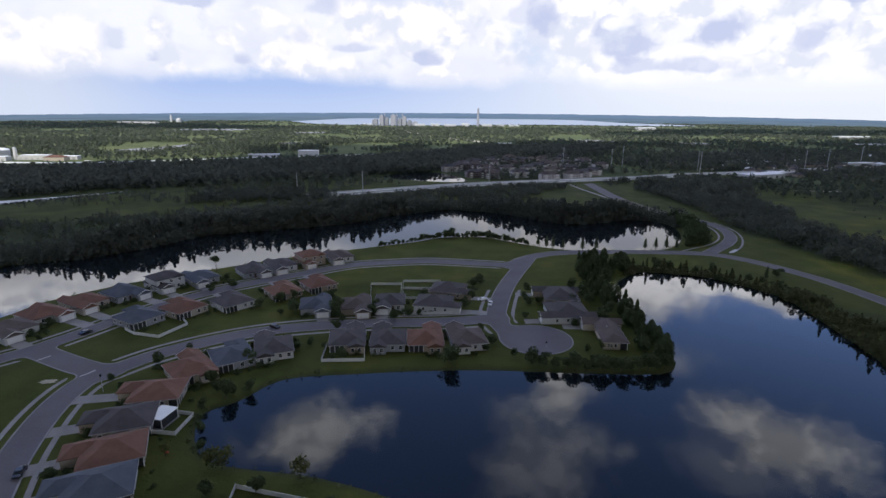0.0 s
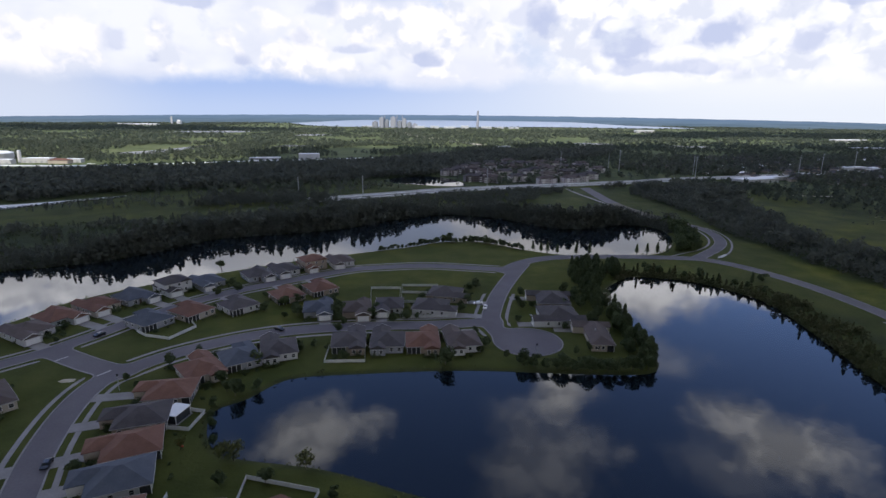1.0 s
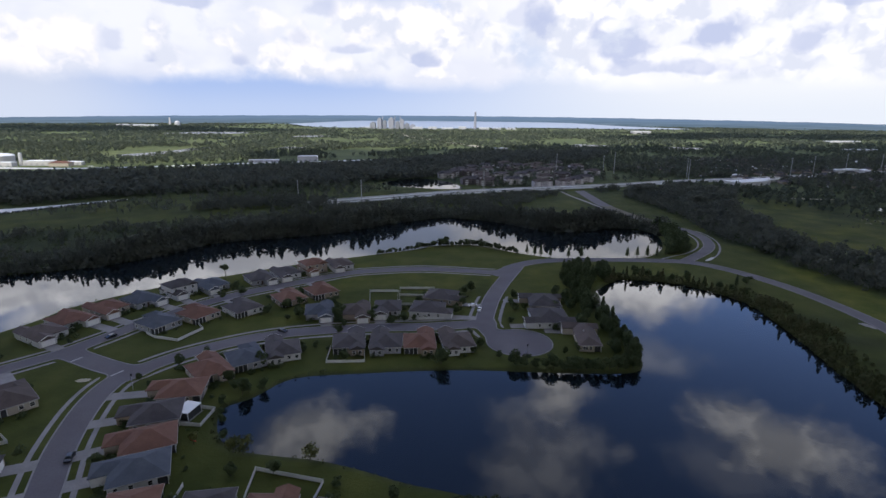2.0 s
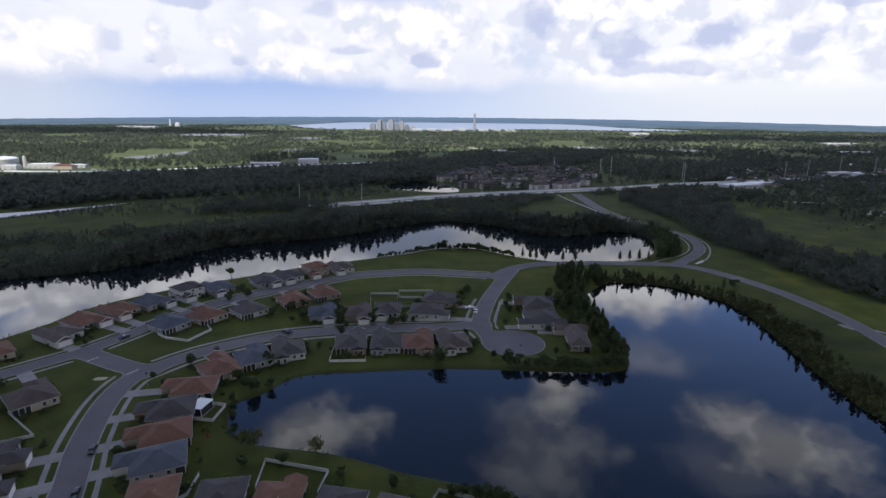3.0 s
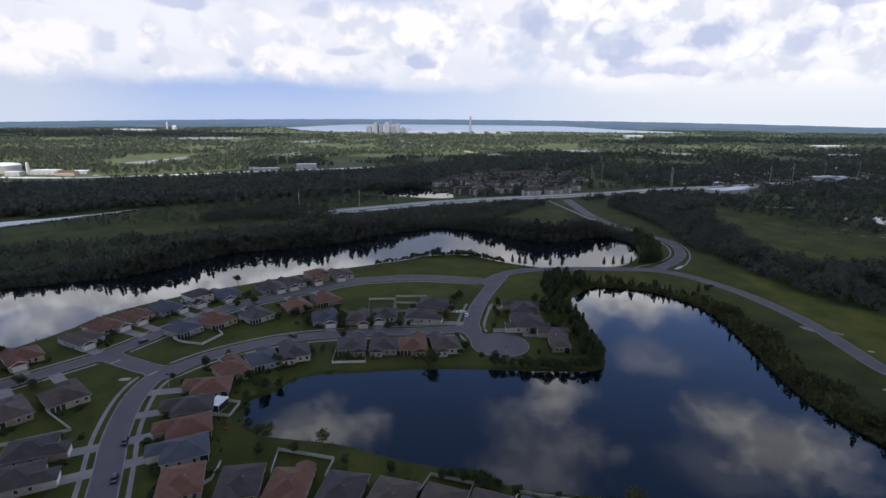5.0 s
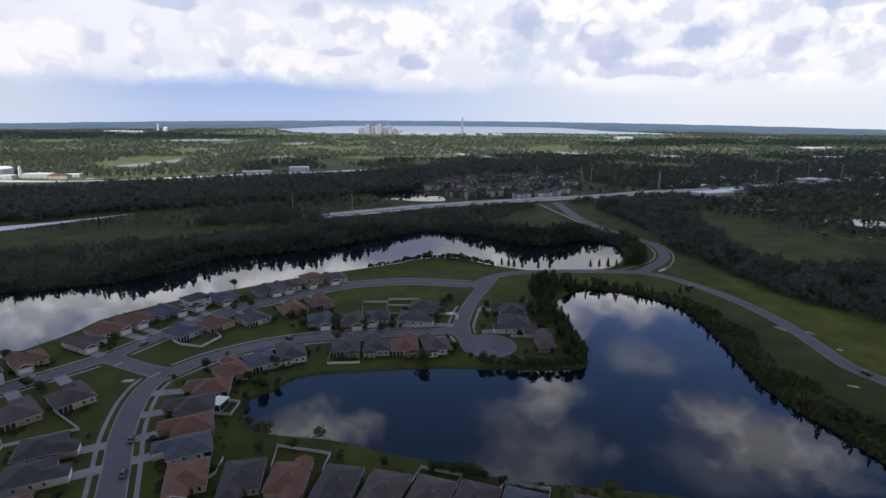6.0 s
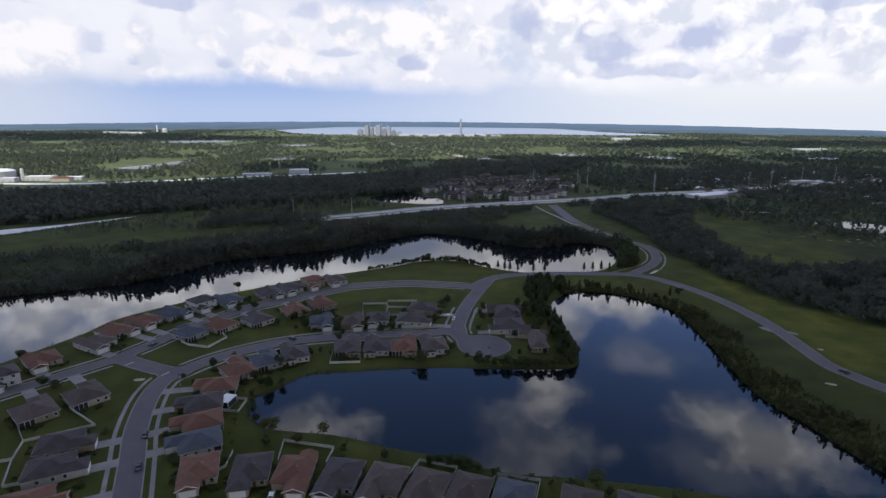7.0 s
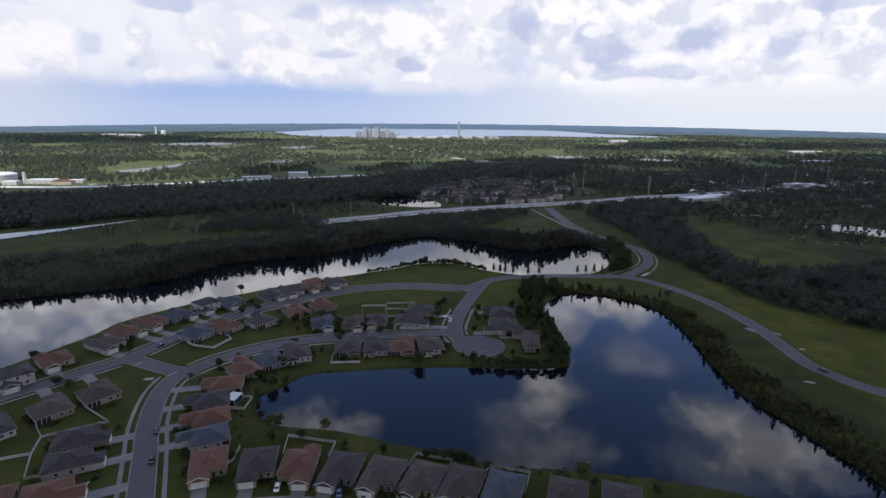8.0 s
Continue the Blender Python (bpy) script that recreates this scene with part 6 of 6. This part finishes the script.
def build_far():
    rng = random.Random(17)
    protos = [make_apartments(k) for k in range(2)]
    spots = [(8, 768, 10), (45, 802, 25), (80, 905, 15), (115, 842, -10), (100, 705, 20), (149, 741, 5), (182, 773, -15), (168, 690, 22), (205, 735, 15), (172, 930, 10), (212, 960, 0), (60, 735, 30), (90, 765, -5),
             (75, 850, 40), (140, 800, 20), (160, 855, -20), (200, 850, 10), (235, 905, 15), (130, 905, 0), (115, 950, 20), (30, 835, 15), (240, 820, 30), (40, 700, 18), (135, 680, 15), (20, 800, -20), (65, 690, -8), (120, 770, 35), (165, 820, 12), (105, 880, -12), (190, 900, 25), (225, 860, -5), (60, 770, 8), (185, 710, 28), (150, 900, 18), (50, 870, 0)]
    for i, (x, y, a) in enumerate(spots):
        m = pose(x, y, 0, 0, 0, a) @ Matrix.Diagonal((0.74, 0.80, 0.85, 1))
        if i < 2:
            protos[i].matrix_basis = m
        else:
            copy_thing(protos[i % 2], Matrix()).matrix_basis = m
    houses = [make_far_house("slate", False), make_far_house("brown", True)]
    ring = np.array([(300, 900), (330, 960), (510, 1120), (760, 1150), (1150, 1050), (1000, 800), (760, 620), (560, 650), (470, 720)], float)
    for i, (x, y) in enumerate(scatter(ring, 36.0, 33)):
        m = pose(x, y, 0, 0, 0, rng.choice((0, 20, 90, 110)) + rng.uniform(-8, 8))
        if i < 2:
            houses[i].matrix_basis = m
        else:
            copy_thing(houses[0 if rng.random() < 0.88 else 1], m)
    make_shed_hall(428, 714, 62, 24, 6, 22, "long low white warehouse beside the highway")
    make_shed_hall(470, 745, 40, 16, 5, 22, "low white warehouse behind another")
    make_shed_hall(-339, 996, 56, 10, 5, 12, "long white shed at the forest's edge")
    make_shed_hall(-264, 1030, 38, 18, 10, 8, "white industrial hall at the forest's edge")
    make_shed_hall(-700, 905, 46, 18, 8, 5, "sunlit white factory hall")
    make_shed_hall(-650, 915, 34, 14, 6, 8, "sunlit white factory shed")
    make_shed_hall(-738, 880, 24, 14, 7, 5, "sunlit pale workshop beside the tank", False)
    make_shed_hall(150, 1390, 44, 14, 6, 10, "far pale hall in the woods", False)
    make_shed_hall(215, 1040, 40, 12, 6, 12, "pale flat-roofed building behind the apartments", False)
    make_shed_hall(700, 900, 50, 14, 5, 14, "pale long building of the suburb", False)
    make_shed_hall(820, 760, 44, 12, 5, 10, "pale long building beside a field", False)
    make_shed_hall(1150, 1450, 90, 20, 7, 5, "far pale row of buildings", False)
    make_shed_hall(1430, 1900, 120, 30, 9, 5, "far pale row of buildings", False)
    make_shed_hall(1000, 2700, 90, 40, 14, 0, "far white hall on the plain", False)
    make_shed_hall(-1900, 3350, 260, 40, 10, -8, "far white roofs on the plain", False)
    tank = tagged(new("storage_tank"), "large white storage tank with a shallow dome", "storage tank")
    part("shell", cylinder_bm(27, 27, -0.5, 13, 36), STUCCO["white"], tank)
    part("dome", cylinder_bm(27.2, 27, 13, 13.4, 36, 4), PALE_ROOF, tank)
    tank.matrix_basis = pose(-800, 935, 0)
    tower = tagged(new("silo_tower"), "slim white plant tower", "tower")
    part("shaft", cylinder_bm(3.4, 2.6, 0, 20, 14), STUCCO["white"], tower)
    part("cap", cylinder_bm(2.8, 1.6, 20, 22, 14), METAL, tower)
    tower.matrix_basis = pose(-726, 896, 0)
    red = tagged(new("warehouse"), "red-roofed works building in the sun", "warehouse")
    part("wall", boxes((-16, 16, -8, 8, 0, 6)), STUCCO["cream"], red)
    bm = bmesh.new()
    hip_roof(bm, -16, 16, -8, 8, 6, 0.35, 0.5)
    part("roof", bm, ROOFS["terracotta"], red)
    red.matrix_basis = pose(-655, 893, 0, 0, 0, 5)
    # power station on the bay
    plant_ = tagged(new("power_station"), "pale power station of tall boiler houses and stacks", "power station")
    for i, (x, w, h) in enumerate(((-110, 30, 34), (-70, 24, 58), (-38, 18, 44), (0, 30, 60), (38, 20, 38), (66, 22, 52), (96, 26, 30), (130, 30, 22))):
        block = part("boiler_house", boxes((x - w / 2, x + w / 2, -20, 20, 0, h), (x - w / 4, x + w / 4, -12, 12, h, h + 6)), STUCCO["grey"] if i % 2 else STEEL, plant_)
        part("duct", boxes((x - w / 2 - 4, x - w / 2, -6, 6, h * 0.3, h * 0.7)), METAL, block)
    for x in (-55, 20, 52):
        stack = part("stack", cylinder_bm(3, 2.2, 0, 74, 12), STUCCO["grey"], plant_)
        stack.matrix_basis = pose(x, 24, 0)
    plant_.matrix_basis = pose(-310, 3260, 0)
    stack = tagged(new("chimney"), "very tall pale chimney beside the bay", "chimney")
    part("shaft", cylinder_bm(8, 5.5, 0, 104, 16), STUCCO["grey"], stack)
    part("collar", cylinder_bm(6.2, 6.2, 100, 102, 16), STUCCO["white"], stack)
    stack.matrix_basis = pose(198, 3260, 0)
    for i, (x, y, w, h) in enumerate(((-150, 3240, 60, 12), (-60, 3220, 50, 14), (30, 3230, 70, 10), (120, 3240, 46, 16), (250, 3240, 60, 12), (330, 3260, 50, 10), (420, 3290, 60, 8), (-480, 3340, 60, 8))):
        make_shed_hall(x, y, w, 24, h, 0, "pale works hall on the bay's shore", False)
    works = tagged(new("water_tower"), "slim white tower and dome far on the plain", "tower")
    part("shaft", cylinder_bm(7, 5, 0, 52, 12), STUCCO["white"], works)
    part("dome", cylinder_bm(16, 16, 0, 20, 16, 12), STUCCO["white"], works).matrix_basis = pose(48, 0, 0)
    works.matrix_basis = pose(-1780, 3520, 0)


build_far()


# ---- poles, cars, garden things ----
def make_pole(x, y, h):
    pole = tagged(new("power_pole"), "tall slim steel power pole beside the highway", "power pole", "power poles")
    part("shaft", cylinder_bm(0.55, 0.3, -0.5, h, 8), METAL, pole)
    for k in range(3):
        part("crossarm", boxes((-2.4, 2.4, -0.12, 0.12, h - 1.2 - 2.6 * k, h - 0.9 - 2.6 * k)), METAL, pole)
    pole.matrix_basis = pose(x, y, 0, 0, 0, -60)


for x, y, h in ((-87, 552, 23), (-160, 565, 20), (181, 812, 34), (262, 835, 30), (285, 852, 34), (363, 752, 32), (382, 800, 30), (540, 795, 32), (700, 895, 32), (54, 640, 24), (620, 860, 30), (790, 930, 30)):
    make_pole(x, y, h)


def make_car(paint, label):
    car = tagged(new("car"), label, "car")
    bm = bmesh.new()
    prof = [(-2.25, 0.35), (-2.3, 0.8), (-1.5, 0.98), (-0.8, 1.45), (0.9, 1.47), (1.7, 1.02), (2.2, 0.9), (2.25, 0.35)]
    left, right = ([bm.verts.new((s * (0.88 if z < 1.2 else 0.68), y, z)) for y, z in prof] for s in (-1, 1))
    n = len(prof)
    for i in range(n):
        j = (i + 1) % n
        bm.faces.new([left[i], left[j], right[j], right[i]])
    bm.faces.new(left[::-1])
    bm.faces.new(right)
    bmesh.ops.recalc_face_normals(bm, faces=bm.faces)
    body = part("body", bm, CAR_PAINTS[paint], car)
    part("windscreen", mesh_of("windscreen", [(-0.7, 1.66, 1.06), (0.7, 1.66, 1.06), (0.64, 0.96, 1.44), (-0.64, 0.96, 1.44)], [(0, 1, 2, 3)], GLASS), GLASS, body)
    part("rear_window", mesh_of("rear_window", [(0.7, -1.46, 1.02), (-0.7, -1.46, 1.02), (-0.64, -0.86, 1.42), (0.64, -0.86, 1.42)], [(0, 1, 2, 3)], GLASS), GLASS, body)
    for sx, y in itertools.product((-1, 1), (-1.35, 1.4)):
        w = part("wheel", cylinder_bm(0.33, 0.33, -0.11, 0.11, 14), RUBBER, car)
        w.matrix_basis = pose(sx * 0.8, y, 0.33, 0, 90, 0)
    return car


CARS = {k: None for k in CAR_PAINTS}
for paint, x, y, a, words in (("white", -44.0, 68.5, 5, "white car parked on a driveway"), ("white", -14.6, 63.6, 12, "white car parked on a driveway"), ("blue", -22.8, 65.4, 8, "blue car parked on a driveway"),
                              ("dark", 204.4, 150.0, 20, "dark car on the open road"), ("white", 20.6, 219.7, -10, "white car parked at the kerb"), ("white", 43.5, 205.5, 80, "white car parked on a driveway"),
                              ("dark", -139.0, 184.2, -25, "dark car parked on the street"), ("dark", -101.0, 102.8, 18, "dark car parked on the street"), ("dark", -68, 191.5, 60, "dark car parked on the street"),
                              ("dark", -93.5, 84, 22, "dark car parked on the street"), ("white", 17.5, 225, -80, "white car parked on a driveway")):
    m = pose(x, y, 0.06, 0, 0, a)
    if CARS[paint] is None:
        CARS[paint] = make_car(paint, words)
        CARS[paint].matrix_basis = m
    else:
        tagged(copy_thing(CARS[paint], m), words)


def make_patio_cover():
    cover = tagged(new("patio_cover"), "white flat patio roof on posts over a dark screened deck", "patio cover")
    part("roof", boxes((-2.6, 2.6, -3.4, 3.4, 2.75, 2.95)), PALE_ROOF, cover)
    for x, y in itertools.product((-2.4, 2.4), (-3.2, 3.2)):
        part("post", boxes((x - 0.07, x + 0.07, y - 0.07, y + 0.07, 0, 2.75)), TRIM, cover)
    part("screen", boxes((-2.3, 2.3, -3.1, 3.1, 0.05, 2.7)), SCREEN, cover)
    part("slab", boxes((-2.9, 2.9, -5.2, 3.6, -0.05, 0.08)), CONCRETE, cover)
    cover.matrix_basis = pose(-78.6, 125.2, 0, 0, 0, -12)


make_patio_cover()


def make_kayak():
    kayak = tagged(new("kayak"), "red kayak lying on a lawn", "kayak")
    bm = bmesh.new()
    rows = []
    for i in range(9):
        t = -1 + i / 4
        w, h = 0.38 * (1 - t * t) + 0.01, 0.16 + 0.14 * t * t
        rows.append([bm.verts.new((w * math.cos(a), t * 1.6, h + 0.16 * math.sin(a))) for a in np.linspace(0, 6.2832, 9)[:-1]])
    for a, b in zip(rows, rows[1:]):
        for k in range(8):
            bm.faces.new([a[k], b[k], b[(k + 1) % 8], a[(k + 1) % 8]])
    part("hull", bm, RED, kayak)
    part("cockpit", cylinder_bm(0.25, 0.22, 0.27, 0.34, 12), SCREEN, kayak)
    kayak.matrix_basis = pose(-71, 111.8, 0, 0, 0, 60)


make_kayak()


def bare_patch(x, y, rx, ry, turn, mat, label, seed):
    rng = random.Random(seed)
    n = 22
    pts = [(rx * math.cos(6.283 * k / n) * rng.uniform(0.75, 1.1), ry * math.sin(6.283 * k / n) * rng.uniform(0.75, 1.1), 0.016) for k in range(n)]
    ob = tagged(new("bare_patch", mesh_of("bare_patch", [(0, 0, 0.02)] + pts, [(0, 1 + k, 1 + (k + 1) % n) for k in range(n)], mat)), label, "bare ground", kind="structure")
    ob.matrix_basis = pose(x, y, 0, 0, 0, turn)


SAND = material("pale_sand", [(0.22, 0.20, 0.14), (0.34, 0.31, 0.24), (0.42, 0.39, 0.31)], 0.95, 0.3, 2.0, 0.3)
bare_patch(-126.5, 147, 2.8, 1.6, 10, SAND, "pale bare patch in a lawn", 1)
bare_patch(200, 203.5, 4.5, 2.2, -60, CONCRETE, "pale concrete pad beside the road", 2)
bare_patch(212, 197.5, 3.0, 1.4, -60, CONCRETE, "pale pad beside the road", 3)
bare_patch(190, 139, 2.6, 1.2, -20, SAND, "pale sandy patch in the meadow", 4)
bare_patch(212, 176, 1.6, 1.2, 0, SAND, "pale sandy patch in the meadow", 5)
for i in range(40):
    r = random.Random(900 + i)
    a, b = r.random(), r.gauss(0, 1)
    bare_patch(395 + 75 * a + 7 * b, 468 - 78 * a + 9 * b, r.uniform(0.8, 3.2), r.uniform(0.4, 1.1), r.uniform(-50, 0), SAND, "pale sandy patch in a far field", 10 + i)
bare_patch(-720, 862, 130, 22, 14, PALE_SURFACE, "pale sunlit yard of the works", 61)
bare_patch(430, 590, 34, 4, -8, SAND, "pale sandy track in a far field", 60)


def stop_bar(x, y, length, turn):
    ob = part("stop_line", boxes((-length / 2, length / 2, -0.3, 0.3, 0.02, 0.045)), PAINT, None)
    ob.matrix_basis = pose(x, y, 0, 0, 0, turn)
    tagged(ob, "worn white stop line on the asphalt", "road marking", kind="structure")


stop_bar(-140.0, 163.0, 5.0, 60)
stop_bar(-117.5, 152.5, 5.0, 62)


def make_lamp(x, y):
    lamp = tagged(new("street_lamp"), "slim dark street lamp post", "street lamp")
    part("post", cylinder_bm(0.11, 0.07, -0.2, 5.2, 8), METAL, lamp)
    part("lantern", cylinder_bm(0.22, 0.30, 5.2, 5.75, 8, 0.2), SCREEN, lamp)
    lamp.matrix_basis = pose(x, y, 0)


for x, y in ((36, 167.6), (-105.2, 141)):
    make_lamp(x, y)

line = ROADS["boulevard"][0]
ribbon("road_boulevard", line[(line[:, 1] > 425) & (line[:, 1] < 532)], 6.0, 0.034, DIRT, "bare earth track of an unfinished boulevard", "road")
ribbon("road_boulevard", line[line[:, 1] > 526], 6.5, 0.064, ASPHALT, "grey asphalt boulevard towards the highway", "road")
ribbon("pavement_boulevard", smooth_line([(150, 318), (160, 325), (174, 334), (188, 349), (197, 367), (201.5, 386), (202, 404)]), 0.65, 0.06, CONCRETE, "pale concrete footpath round the bend of a road", "pavement")
ribbon("pavement_boulevard", smooth_line([(183, 318), (193, 329), (205, 349), (213, 370), (216, 392), (214, 408)]), 0.65, 0.06, CONCRETE, "pale concrete footpath round the bend of a road", "pavement")


def traffic_island():
    ring = smooth_line([(177.5, 314.5), (181, 315), (187.5, 322), (185.5, 322.5)], 1.0, True)
    n = len(ring)
    inner = ring + (ring.mean(0) - ring) * 0.28
    verts = [(*p, 0.02) for p in ring] + [(*p, 0.17) for p in ring] + [(*p, 0.17) for p in inner] + [(*p, 0.10) for p in inner]
    faces = [(k * n + i, k * n + (i + 1) % n, (k + 1) * n + (i + 1) % n, (k + 1) * n + i) for k in range(3) for i in range(n)]
    tagged(new("kerb_island", mesh_of("kerb_island", verts, faces + [tuple(3 * n + i for i in range(n))], PALE_CONCRETE)), "pale kerbed splitter island at a road junction", "kerb", kind="structure")


traffic_island()
ribbon("pavement_boulevard", smooth_line([(150, 640), (154, 600), (160, 565), (165, 535), (168, 514), (174, 500)]), 1.6, 0.05, CONCRETE, "pale winding footpath beside the boulevard", "pavement")
ribbon("road_track", smooth_line([(-260, 2700), (-120, 2150), (20, 1760), (110, 1530)], 40.0), 16, 0.5, SAND, "pale straight track across the plain", "road")
ribbon("road_works", WORKS_ROAD, 9, 0.3, PALE_SURFACE, "pale road past the works", "road")
